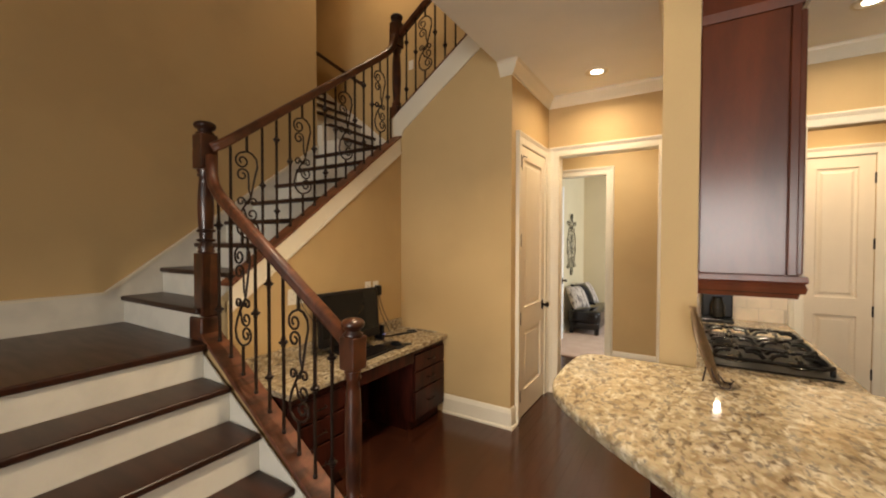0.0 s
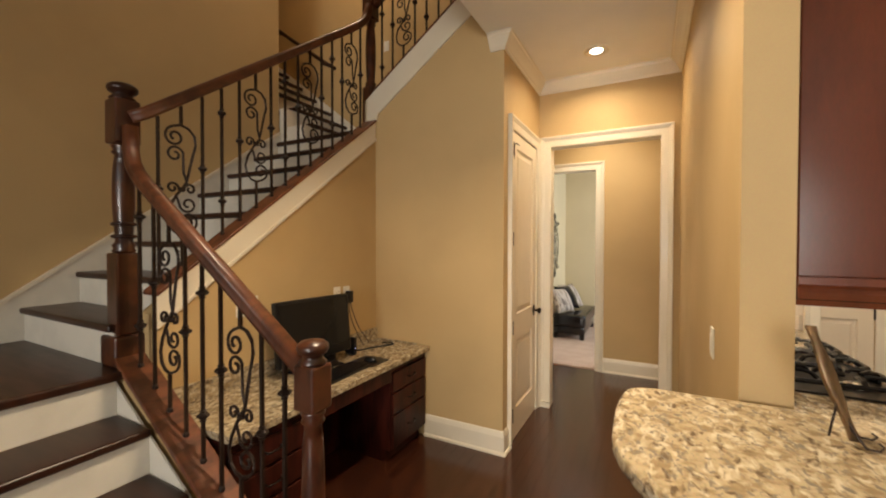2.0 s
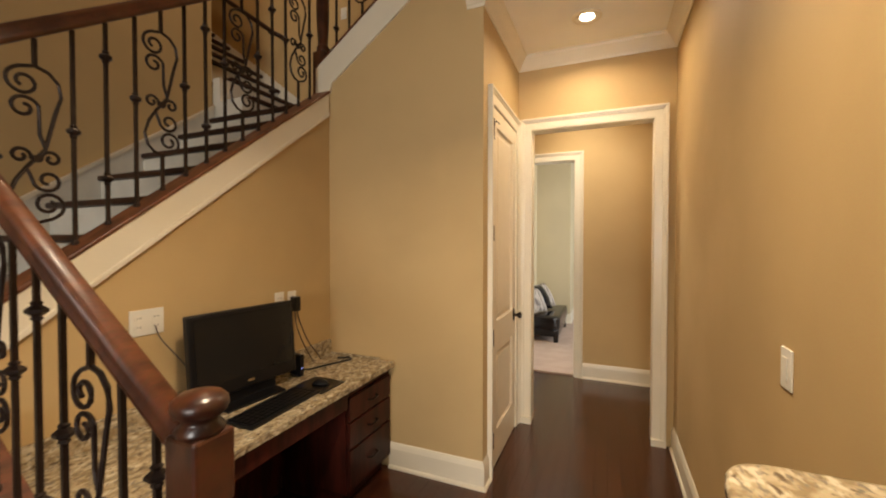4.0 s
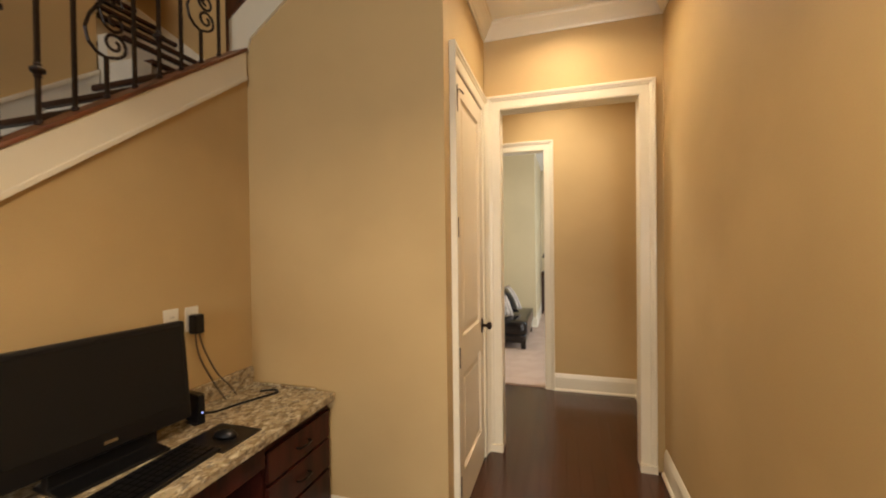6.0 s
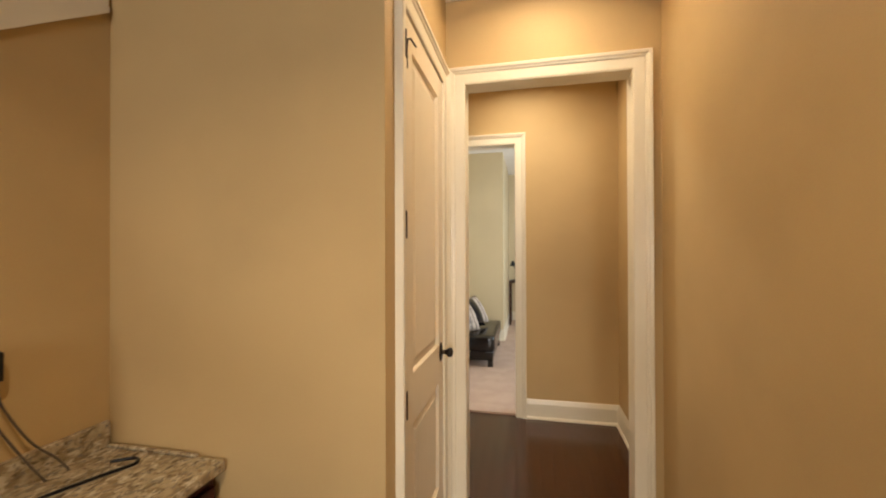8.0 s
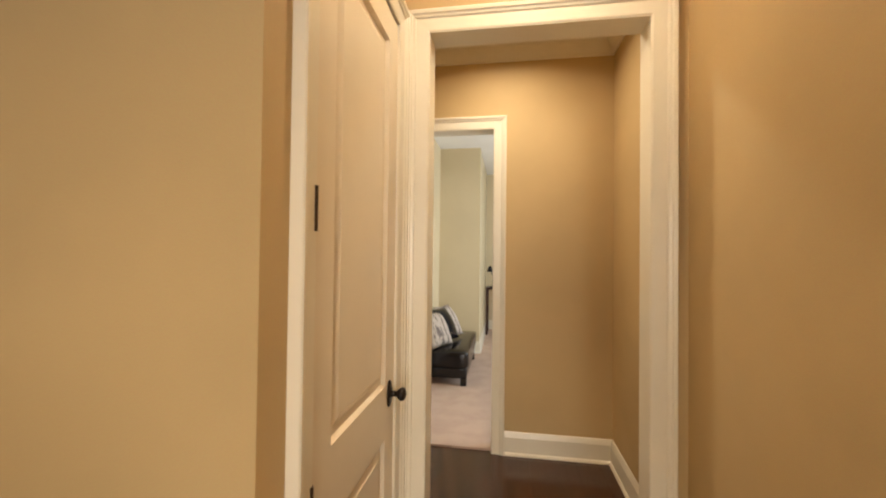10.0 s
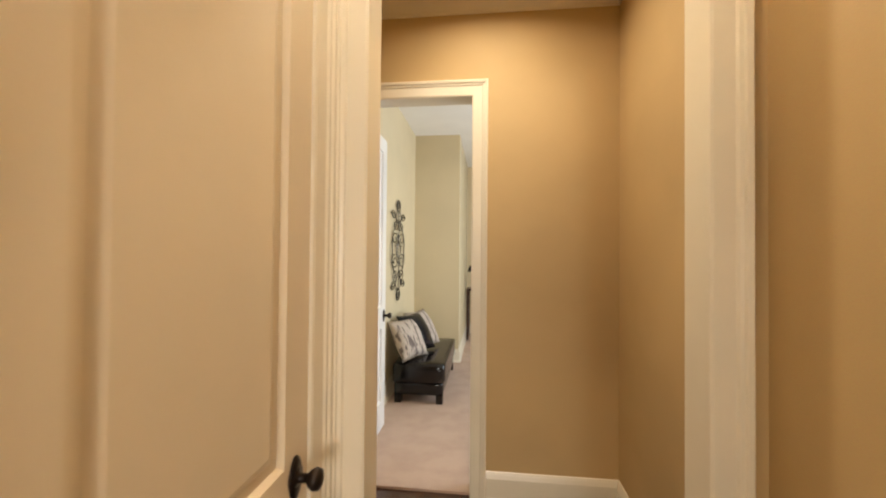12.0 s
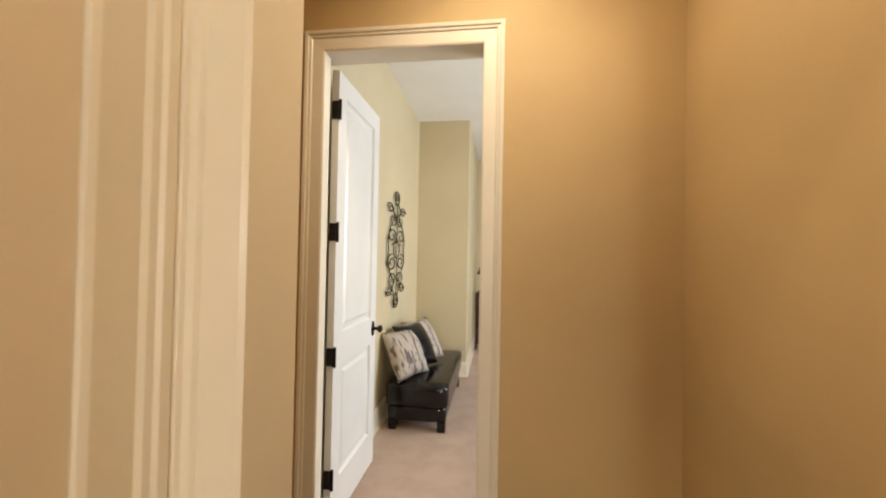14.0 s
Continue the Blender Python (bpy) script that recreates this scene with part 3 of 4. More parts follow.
# newels


def newel(x, y, z0, top, blocks, shaft, bands=(), k=1.0):
    """blocks: heights (from, to) of the square parts; shaft: turned stretches between them."""
    n = None
    w = 0.054 * k
    for a, b in blocks:
        bm = boxes((x - w, x + w, y - w, y + w, a, b))
        p = part("newel", bm, RAILWOOD, n or stairs, bevel=0.008) if n is None else part("newel_block", bm, RAILWOOD, n, bevel=0.008)
        n = n or p
    for a, b in shaft:
        h = b - a
        prof = [(0.044, a), (0.050, a + 0.010), (0.042, a + 0.022), (0.050, a + 0.036), (0.036, a + 0.052), (0.038, a + 0.10)]
        prof += [(0.038 + 0.009 * math.sin(math.pi * u), a + 0.10 + (h - 0.16) * u) for u in (0.15, 0.3, 0.45, 0.6, 0.75, 0.9)]
        prof += [(0.034, b - 0.055), (0.048, b - 0.042), (0.040, b - 0.028), (0.050, b - 0.012), (0.046, b)]
        part("turned_shaft", lathe(bmesh.new(), [(r * k, h) for r, h in prof], 20, (x, y, 0)), RAILWOOD, n, "", True)
    a = blocks[-1][1]
    prof = [(0.050, a - 0.004), (0.056, a + 0.008), (0.042, a + 0.020), (0.040, a + 0.030), (0.056, a + 0.038), (0.064, a + 0.052), (0.062, a + 0.066), (0.048, a + 0.078), (0.008, a + 0.086)]
    part("cap", lathe(bmesh.new(), [(r * k, h) for r, h in prof], 24, (x, y, 0)), TREADWOOD if top > 2 else RAILWOOD, n, "dark turned cap" if top > 2 else "", True)
    for a in bands:
        part("band", lathe(bmesh.new(), [(0.040, a - 0.010), (0.052, a - 0.007), (0.054, a), (0.052, a + 0.007), (0.040, a + 0.010)], 20, (x, y, 0)), TREADWOOD, n, "dark turned ring", True)
    return n


newel(-1.262, 1.285, 0, 1.22, [(0.0, 0.36), (1.015, 1.172)], [(0.36, 1.015)], k=0.86)
newel(-2.53, 1.28, 0, 2.29, [(1.141, 1.54), (2.07, 2.285)], [(1.54, 2.07)], (1.62, 1.68), k=1.0)
part("newel_plinth", boxes((-2.605, -2.455, 1.205, 1.350, LAND + 0.0005, 1.1405)), RAILWOOD, stairs, bevel=0.014, segs=3)
newel(-2.47, 3.145, 0, 3.90, [(2.61, 2.98), (3.58, 3.83)], [(2.98, 3.58)])

RAIL = [(-0.027, -0.025), (0.027, -0.025), (0.031, -0.009), (0.024, 0.0), (0.031, 0.013), (0.024, 0.027), (0.011, 0.033), (-0.011, 0.033), (-0.024, 0.027), (-0.031, 0.013), (-0.024, 0.0), (-0.031, -0.009)]


def rail_low(x):
    return 1.428 + 0.69 * (-1.70 - x)


def rail_up(y):
    return 2.947 + 0.75 * (y - 2.3)


path = [(-1.30, 1.28, rail_low(-1.30)), (-2.33, 1.28, rail_low(-2.33)), (-2.395, 1.28, rail_low(-2.395) + 0.008), (-2.436, 1.28, rail_low(-2.436) + 0.03), (-2.454, 1.28, rail_low(-2.454) + 0.08), (-2.46, 1.28, 2.15)]
part("handrail", sweep(bmesh.new(), path, RAIL, up=(0.5, 0, 0.86)), HANDWOOD, stairs, "polished brown wooden handrail", True, 0)
path = [(-2.475, 1.29, rail_up(1.30)), (-2.445, 1.345, rail_up(1.345)), (-2.44, 1.40, rail_up(1.40)), (-2.44, 2.82, rail_up(2.82)), (-2.44, 2.95, rail_up(2.95) + 0.006), (-2.44, 3.03, rail_up(3.03) + 0.03), (-2.44, 3.075, rail_up(3.075) + 0.09), (-2.44, 3.085, rail_up(3.09) + 0.14)]
part("handrail", sweep(bmesh.new(), path, RAIL, up=(0, -0.6, 0.8)), HANDWOOD, stairs, "polished brown wooden handrail", True, 0)


def rail_third(x):
    return third_z(x) + 1.01


path = [(-2.42, 3.145, rail_third(-2.42)), (-1.30, 3.145, rail_third(-1.30))]
part("handrail", sweep(bmesh.new(), path, RAIL), HANDWOOD, stairs, "polished brown wooden handrail", True, 0)
wr = part("wall_handrail", tube(bmesh.new(), [(-5.3, 3.98, 4.88), (-3.80, 3.98, 3.80), (-3.735, 3.98, 3.765), (-3.735, 4.045, 3.76)], 0.024, 12), TREADWOOD, stairs, "dark wall handrail", True)
for x in (-3.9, -4.7):
    part("bracket", tube(bmesh.new(), [(x, 4.05, 3.85 + 0.72 * (-3.80 - x) - 0.09), (x, 4.0, 3.85 + 0.72 * (-3.80 - x) - 0.09), (x, 3.985, 3.85 + 0.72 * (-3.80 - x) - 0.03)], 0.008), BRONZE, wr)

# iron balusters: plain bars with knuckles, and scrolls
BAR = 0.0065


def knuckle(bm, z, s=1.0):
    lathe(bm, [(0.006, z - 0.030 * s), (0.014, z - 0.022 * s), (0.011, z - 0.015 * s), (0.025 * s, z - 0.004), (0.025 * s, z + 0.004), (0.011, z + 0.015 * s), (0.014, z + 0.022 * s), (0.006, z + 0.030 * s)], 6)


def bar(height, knots):
    bm = boxes((-BAR, BAR, -BAR, BAR, 0, height))
    lathe(bm, [(0.013, 0), (0.013, 0.012), (0.008, 0.020)], 8)
    for z in knots:
        knuckle(bm, z)
    return bm


def spiral(cx, cz, r0, a0, turns, sign, n=22):
    pts = []
    for i in range(n + 1):
        u = i / n
        a = a0 + sign * 2 * math.pi * turns * u
        r = r0 * (1 - 0.72 * u)
        pts.append((cx + r * math.cos(a), cz + r * math.sin(a)))
    return pts


def scroll(height):
    """An S-shaped scroll between two short bars, in the x-z plane; x runs along the rail."""
    bm = boxes((-BAR, BAR, -BAR, BAR, 0, 0.20 * height))
    lathe(bm, [(0.013, 0), (0.013, 0.012), (0.008, 0.020)], 8)
    box(bm, -BAR, BAR, -BAR, BAR, height - 0.10, height)
    c, w = height * 0.5, 0.072
    def put(pts, r=0.0065):
        tube(bm, [(x, 0, z) for x, z in pts], r, 6)
    zt, zb = height - 0.10, 0.20 * height
    # long S: out at the top right, across, out at the bottom left
    s = [(0, zt), (w * 0.55, zt - 0.012), (w * 0.95, zt - 0.045), (w * 1.05, zt - 0.095), (w * 0.80, zt - 0.16), (w * 0.35, c + 0.02), (-w * 0.35, c - 0.05), (-w * 0.80, zb + 0.15), (-w * 1.05, zb + 0.09), (-w * 0.90, zb + 0.04), (-w * 0.5, zb + 0.010), (0, zb)]
    put(s, 0.007)
    put([(0, zt), (-w * 0.6, zt - 0.015)] + spiral(-w * 0.45, zt - 0.068, 0.050, math.radians(120), 1.35, 1))
    put([(w * 0.35, c + 0.03), (w * 0.15, c + 0.075)] + spiral(-w * 0.45, zt - 0.160, 0.044, math.radians(20), 1.2, 1))
    put([(0, zb), (w * 0.6, zb + 0.015)] + spiral(w * 0.45, zb + 0.068, 0.050, math.radians(-60), 1.35, 1))
    put([(-w * 0.35, c - 0.06), (-w * 0.15, c - 0.10)] + spiral(w * 0.45, zb + 0.160, 0.044, math.radians(200), 1.2, 1))
    put(spiral(-0.044, c - 0.012, 0.031, math.radians(-20), 1.2, 1))
    put(spiral(0.044, c - 0.012, 0.031, math.radians(200), 1.2, -1))
    box(bm, -0.011, 0.011, -0.010, 0.010, c - 0.030, c - 0.006)
    return bm


PATTERN = ["scroll", "low", "high", "low2"]


def baluster_set(height):
    made = {}
    for kind in PATTERN:
        if kind == "scroll":
            bm = scroll(height)
        else:
            bm = bar(height, {"low": (0.53 * height,), "high": (0.23 * height, 0.83 * height), "low2": (0.57 * height,)}[kind])
        made[kind] = part("baluster", bm, IRON, stairs, "black iron scroll baluster" if kind == "scroll" else "")
    return made


def run_of(height, places, turn, first=0):
    made, used = baluster_set(height), set()
    for i, p in enumerate(places):
        kind = PATTERN[(i + first) % 4]
        m = Matrix.Translation(p) @ pose(0, 0, 0, 0, 0, turn)
        if kind in used:
            share(made[kind], m, stairs)
        else:
            made[kind].matrix_basis = m
            used.add(kind)


n = 15
run_of(rail_up(2) - 0.03 - cap_z(2), [(-2.44, 1.39 + 0.1125 * i, cap_z(1.39 + 0.1125 * i) - 0.001) for i in range(n)], 90, 3)
hl = rail_low(-1.8) - 0.03 - low_z(-1.8)
run_of(hl, [(-2.385 + 0.1235 * i, 1.28, low_z(-2.385 + 0.1235 * i) - 0.001) for i in range(9)], 0, 2)
run_of(0.775, [(-2.345 + 0.1135 * i, 3.145, third_z(-2.345 + 0.1135 * i) + 0.215) for i in range(9)], 0, 2)

# ---- kitchen ----


def rounded(pts, r=0.05, n=5):
    out = []
    k = len(pts)
    for i, p in enumerate(pts):
        p, a, b = Vector(p), Vector(pts[i - 1]), Vector(pts[(i + 1) % k])
        q = min(r, (a - p).length * 0.45, (b - p).length * 0.45)
        s, e = p + (a - p).normalized() * q, p + (b - p).normalized() * q
        for j in range(n + 1):
            u = j / n
            out.append(tuple((1 - u) ** 2 * s + 2 * u * (1 - u) * p + u * u * e))
    return out


BAR_PLAN = [(-0.285, 1.602), (-0.308, 1.42), (-0.300, 1.20), (-0.245, 1.08), (-0.10, 0.92), (0.10, 0.745), (0.25, 0.56), (0.385, 0.30), (0.44, -0.62), (0.92, -0.62), (0.92, 1.15), (0.64, 1.56), (0.52, 1.602)]
bar_top = part("bar_countertop", prism(bmesh.new(), rounded(BAR_PLAN, 0.09), "z", 1.130, 1.168), GRANITE, bevel=0.012, segs=3)
tagged(bar_top, "speckled cream and brown granite bar top, polished, angled", "countertop")
BASE_PLAN = [(-0.01, 1.60), (-0.01, 1.20), (0.16, 0.90), (0.38, 0.62), (0.52, 0.30), (0.58, -0.5), (0.80, -0.5), (0.76, 1.05), (0.56, 1.60)]
bar_base = part("bar_cabinet", prism(bmesh.new(), BASE_PLAN, "z", 0.0, 1.129), DESKWOOD)
tagged(bar_base, "dark cherry panelled base under the bar top", "bar cabinet")

base_cab = empty("base_cabinet", Matrix.Translation((0.0457, -0.2654, 0)) @ Matrix.Diagonal((1.056, 1.0641, 1.038, 1)))
tagged(base_cab, "dark cherry base cabinets under the cooktop counter", "cabinet")
part("body", boxes((0.058, 0.66, 1.80, 4.14, 0.10, 0.871)), CHERRY, base_cab)
part("toe_kick", boxes((0.058, 0.60, 1.80, 4.14, 0.0, 0.10)), DESKWOOD, base_cab)
for i in range(5):
    y = 1.82 + 0.462 * i
    dr = part("door", boxes((0.661, 0.681, y, y + 0.445, 0.13, 0.68)), CHERRY, base_cab, bevel=0.006)
    part("handle", tube(bmesh.new(), [(0.683, y + 0.05, 0.50), (0.71, y + 0.05, 0.505), (0.71, y + 0.05, 0.615), (0.683, y + 0.05, 0.62)], 0.005), BRONZE, dr)
    part("drawer", boxes((0.661, 0.681, y, y + 0.445, 0.70, 0.86)), CHERRY, base_cab, bevel=0.006)
ct = part("countertop", boxes((0.107, 0.785, 1.625, 4.14, 0.905, 0.943)), GRANITE, bevel=0.010, segs=3)
tagged(ct, "speckled granite kitchen countertop under the wall cabinet", "countertop")

wc = empty("wall_cabinet", pose(0.049, -0.152, -0.008) @ Matrix.Diagonal((1, 1, 1.039, 1)))
tagged(wc, "dark cherry wall cabinet with a moulded light rail", "cabinet")
part("body", boxes((0.058, 0.325, 1.780, 3.70, 1.455, 2.30)), CHERRY, wc)
part("end_panel", boxes((0.060, 0.300, 1.773, 1.779, 1.458, 2.299)), CHERRY, wc, bevel=0.004)
part("end_stile", boxes((0.302, 0.327, 1.769, 1.779, 1.458, 2.30)), CHERRY, wc, bevel=0.003)
for i in range(4):
    y = 1.79 + 0.475 * i
    d = part("door", boxes((0.326, 0.346, y, y + 0.465, 1.46, 2.29)), CHERRY, wc, bevel=0.005)
    part("door_panel", boxes((0.347, 0.352, y + 0.07, y + 0.395, 1.53, 2.22)), CHERRY, d, bevel=0.004)
LR = [(0, 1.388), (0.006, 1.386), (0.010, 1.400), (0.022, 1.404), (0.026, 1.420), (0.020, 1.432), (0.028, 1.440), (0.026, 1.457), (0, 1.457)]
part("light_rail", moulding(bmesh.new(), [(0.325, 3.70), (0.325, 1.780), (0.058, 1.780)][::-1], [(o, z) for o, z in LR]), CHERRY, wc)
CC = [(0, 2.30), (0.010, 2.30), (0.014, 2.33), (0.040, 2.37), (0.065, 2.40), (0.070, 2.43), (0, 2.43)]
part("cornice", moulding(bmesh.new(), [(0.058, 1.780), (0.325, 1.780), (0.325, 3.70)], CC), CHERRY, wc)
part("puck_light", lathe(bmesh.new(), [(0.001, 1.436), (0.026, 1.436), (0.030, 1.4545), (0.001, 1.4545)], 20, (0.137, 2.297, 0)), GLOW, wc, "glowing puck light")

part("puck_light", lathe(bmesh.new(), [(0.001, 1.436), (0.026, 1.436), (0.030, 1.4545), (0.001, 1.4545)], 20, (0.19, 3.45, 0)), GLOW, wc, "glowing puck light")

# gas cooktop
ck = empty("cooktop", pose(0.445, 3.0, 0.9435) @ Matrix.Diagonal((1.03, 1.06, 0.85, 1)))
tagged(ck, "black gas cooktop with cast iron grates and steel burners", "cooktop")
part("plate", boxes((-0.27, 0.27, -0.45, 0.45, 0, 0.012)), PLASTIC, ck, bevel=0.005)
for i, (bx, by) in enumerate(((-0.13, -0.30), (0.13, -0.30), (0, 0), (-0.13, 0.30), (0.13, 0.30))):
    b = part("burner", lathe(bmesh.new(), [(0.055, 0.012), (0.055, 0.020), (0.035, 0.026), (0.036, 0.034), (0.002, 0.036)], 20, (bx, by, 0)), CHROME, ck, "", True)
for by in (-0.30, 0, 0.30):
    bm = bmesh.new()
    z = 0.060
    frame_pts = [(-0.24, -0.10), (-0.20, -0.14), (0.20, -0.14), (0.24, -0.10), (0.24, 0.10), (0.20, 0.14), (-0.20, 0.14), (-0.24, 0.10), (-0.24, -0.10)]
    tube(bm, [(x, by + y, z) for x, y in frame_pts], 0.013, 6)
    for cx in (-0.12, 0.12):
        for k in range(6):                    # arched fingers round each burner
            a = math.pi * (k / 3 + 1 / 6)
            r1 = 0.135 if k % 3 == 1 else 0.125
            tube(bm, [(cx + q * math.cos(a), by + q * math.sin(a) * 0.98, zz) for q, zz in ((r1, z - 0.006), (r1 * 0.85, z + 0.018), (r1 * 0.6, z + 0.024), (r1 * 0.33, z + 0.016))], 0.012, 6)
    for x, y in ((-0.24, -0.10), (0.24, -0.10), (-0.24, 0.10), (0.24, 0.10)):
        tube(bm, [(x, by + y, 0.013), (x, by + y, z)], 0.011, 6)
    part("grate", bm, PLASTIC, ck, "black cast iron grate")
for i in range(5):
    k = part("control_knob", lathe(bmesh.new(), [(0.020, 0.012), (0.018, 0.036), (0.010, 0.040)], 14, (0.235, -0.16 + 0.08 * i, 0)), CHROME, ck, "steel control knob", True)

# dark coffee maker at the end of the counter
cm = empty("coffee_maker", pose(0.280, 3.99, 0.943))
tagged(cm, "black countertop coffee maker beside the tiles", "coffee maker")
part("body", boxes((-0.09, 0.13, 0.02, 0.11, 0.03, 0.24)), PLASTIC, cm, bevel=0.012)
part("base", boxes((-0.09, 0.13, -0.10, 0.11, 0, 0.03)), PLASTIC, cm, bevel=0.008)
part("head", boxes((-0.09, 0.13, -0.10, 0.11, 0.24, 0.32)), PLASTIC, cm, bevel=0.015)
part("carafe", lathe(bmesh.new(), [(0.045, 0.032), (0.055, 0.06), (0.055, 0.14), (0.035, 0.19), (0.038, 0.21)], 18, (0.02, -0.04, 0)), SCREEN, cm, "dark glass carafe", True)

# leaf plate on a wire easel on the bar
ea = empty("plate_easel", pose(0.148, 1.435, 1.168, 0, 0, 80) @ Matrix.Scale(0.95, 4))
tagged(ea, "bronze leaf plate leaning on a wire easel on the bar", "ornament")
bm = bmesh.new()
N = 12
rows_ = []
for i in range(N + 1):
    u = i / N
    w = 0.054 * math.sin(math.pi * min(1, 0.06 + 0.92 * u)) ** 0.7
    z = 0.008 + 0.245 * u
    rows_.append([bm.verts.new((w * s, -0.022 + 0.075 * u + 0.018 * (s * s) + 0.003 * math.sin(9 * u + 4 * s), z)) for s in (-1, -0.6, -0.2, 0.2, 0.6, 1)])
for a, b in zip(rows_, rows_[1:]):
    for i in range(5):
        bm.faces.new((a[i], a[i + 1], b[i + 1], b[i]))
pl = part("leaf_plate", bm, LEAFMETAL, ea, "hammered bronze leaf plate", True)
mod = pl.modifiers.new("thick", "SOLIDIFY")
mod.thickness = 0.005
for s in (-1, 1):
    part("wire_leg", tube(bmesh.new(), [(s * 0.028, 0.020, 0.10), (s * 0.030, -0.005, 0.035), (s * 0.032, -0.026, 0.004), (s * 0.032, -0.046, 0.004), (s * 0.030, -0.052, 0.014), (s * 0.026, -0.044, 0.020)], 0.0026), IRON, ea, "", True)
part("wire_prop", tube(bmesh.new(), [(0, 0.016, 0.09), (0, 0.030, 0.004)], 0.0026), IRON, ea, "", True)
part("wire_bar", tube(bmesh.new(), [(-0.030, -0.004, 0.036), (0.030, -0.004, 0.036)], 0.0026), IRON, ea)

# ---- desk alcove ----
DZ = 0.745
DX = -1.853
dt = part("desk_countertop", prism(bmesh.new(), rounded([(-2.378, 1.36), (-1.822, 1.36), (-1.822, 3.088), (-2.378, 3.088)], 0.012, 3), "z", DZ - 0.036, DZ), GRANITE, bevel=0.009, segs=3)
tagged(dt, "speckled granite desk top in the stair alcove", "countertop")
bsp = part("backsplash_strip", boxes((-2.378, -2.358, 1.36, 3.088, DZ + 0.001, DZ + 0.10), (-2.357, -1.94, 3.070, 3.088, DZ + 0.001, DZ + 0.012)), GRANITE, bevel=0.003)
tagged(bsp, "low granite upstand along the alcove wall", "backsplash")


def pull(parent, x, y, z):
    part("handle", tube(bmesh.new(), [(x, y - 0.045, z), (x + 0.022, y - 0.040, z - 0.002), (x + 0.024, y, z - 0.004), (x + 0.022, y + 0.040, z - 0.002), (x, y + 0.045, z)], 0.005), BRONZE, parent, "dark bronze pull", True)


def pedestal(y0, y1, label):
    c = empty("desk_pedestal")
    tagged(c, label, "drawer cabinet", "desk cabinets")
    part("body", boxes((-2.37, DX - 0.021, y0, y1, 0.09, DZ - 0.037)), DESKWOOD, c)
    part("toe_kick", boxes((-2.37, DX - 0.07, y0 + 0.01, y1 - 0.01, 0, 0.09)), DESKWOOD, c)
    z = 0.105
    for h in (0.235, 0.150, 0.140):
        d = part("drawer", boxes((DX - 0.020, DX, y0 + 0.012, y1 - 0.012, z, z + h)), DESKWOOD, c, bevel=0.005)
        pull(d, DX, (y0 + y1) / 2, z + h / 2)
        z += h + 0.012
    return c


pedestal(2.60, 3.084, "dark cherry desk pedestal with three drawers")
pedestal(1.362, 1.83, "dark cherry desk pedestal beside the stair wall")
ap = empty("desk_apron")
tagged(ap, "dark cherry pencil drawer over the knee space", "drawer")
part("drawer", boxes((DX - 0.020, DX, 1.832, 2.598, DZ - 0.145, DZ - 0.040)), DESKWOOD, ap, bevel=0.005)
part("back_panel", boxes((-2.376, -2.36, 1.832, 2.598, 0.0, DZ - 0.040)), DESKWOOD, ap)

# all-in-one computer
pc = empty("computer_monitor", pose(-2.185, 2.225, DZ, 0, 0, -5) @ Matrix.Diagonal((1, 1.05, 0.985, 1)))
tagged(pc, "black all-in-one computer with a dark screen on the desk", "computer")
tilt = pose(0, 0, 0.070, 0, -5, 0)
bm = boxes((-0.045, 0.0, -0.285, 0.285, 0, 0.415))
bm.transform(tilt)
part("case", bm, PLASTIC, pc, bevel=0.010)
bm = boxes((0.0002, 0.004, -0.262, 0.262, 0.070, 0.394))
bm.transform(tilt)
part("screen", bm, SCREEN, pc, "dark switched-off screen")
bm = boxes((0.0003, 0.003, -0.02, 0.02, 0.030, 0.042))
bm.transform(tilt)
part("badge", bm, CHROME, pc, "small bright badge")
part("stand", prism(bmesh.new(), [(-0.11, 0.0), (0.06, 0.0), (0.06, 0.012), (-0.02, 0.02), (-0.02, 0.14), (-0.05, 0.14), (-0.06, 0.02), (-0.11, 0.012)], "y", -0.16, 0.16), PLASTIC, pc, bevel=0.004)
dr_ = empty("external_drive", pose(-2.235, 2.60, DZ, 0, 0, -12))
tagged(dr_, "small black drive standing on edge beside the computer", "hard drive")
part("case", boxes((-0.055, 0.055, -0.016, 0.016, 0.006, 0.135)), PLASTIC, dr_, bevel=0.006)
part("foot", boxes((-0.040, 0.040, -0.024, 0.024, 0.0, 0.006)), PLASTIC, dr_, bevel=0.002)
part("led", lathe(bmesh.new(), [(0.003, 0.0), (0.003, 0.0012), (0.001, 0.0014)], 10, (0.0552, 0, 0.055), "x"), LED, dr_, "blue indicator light")
kb = empty("keyboard", pose(-1.99, 2.20, DZ, 0, 0, 3) @ Matrix.Diagonal((1.15, 1.06, 1.2, 1)))
tagged(kb, "thin black computer keyboard on the desk", "keyboard")
part("tray", boxes((-0.075, 0.075, -0.22, 0.22, 0.0, 0.014)), PLASTIC, kb, bevel=0.004)
bm = bmesh.new()
for i in range(5):
    for j in range(15):
        box(bm, -0.062 + 0.025 * i, -0.041 + 0.025 * i, -0.208 + 0.0277 * j, -0.184 + 0.0277 * j, 0.0145, 0.019)
tagged(part("keys", bm, PLASTIC, kb), kind="stuff")
mp_ = part("mouse_pad", boxes((-2.11, -1.89, 2.42, 2.625, DZ, DZ + 0.004)), PLASTIC, bevel=0.0015)
tagged(mp_, "thin black mouse pad", "mouse pad")
bm = bmesh.new()
bmesh.ops.create_uvsphere(bm, u_segments=16, v_segments=10, radius=1.0)
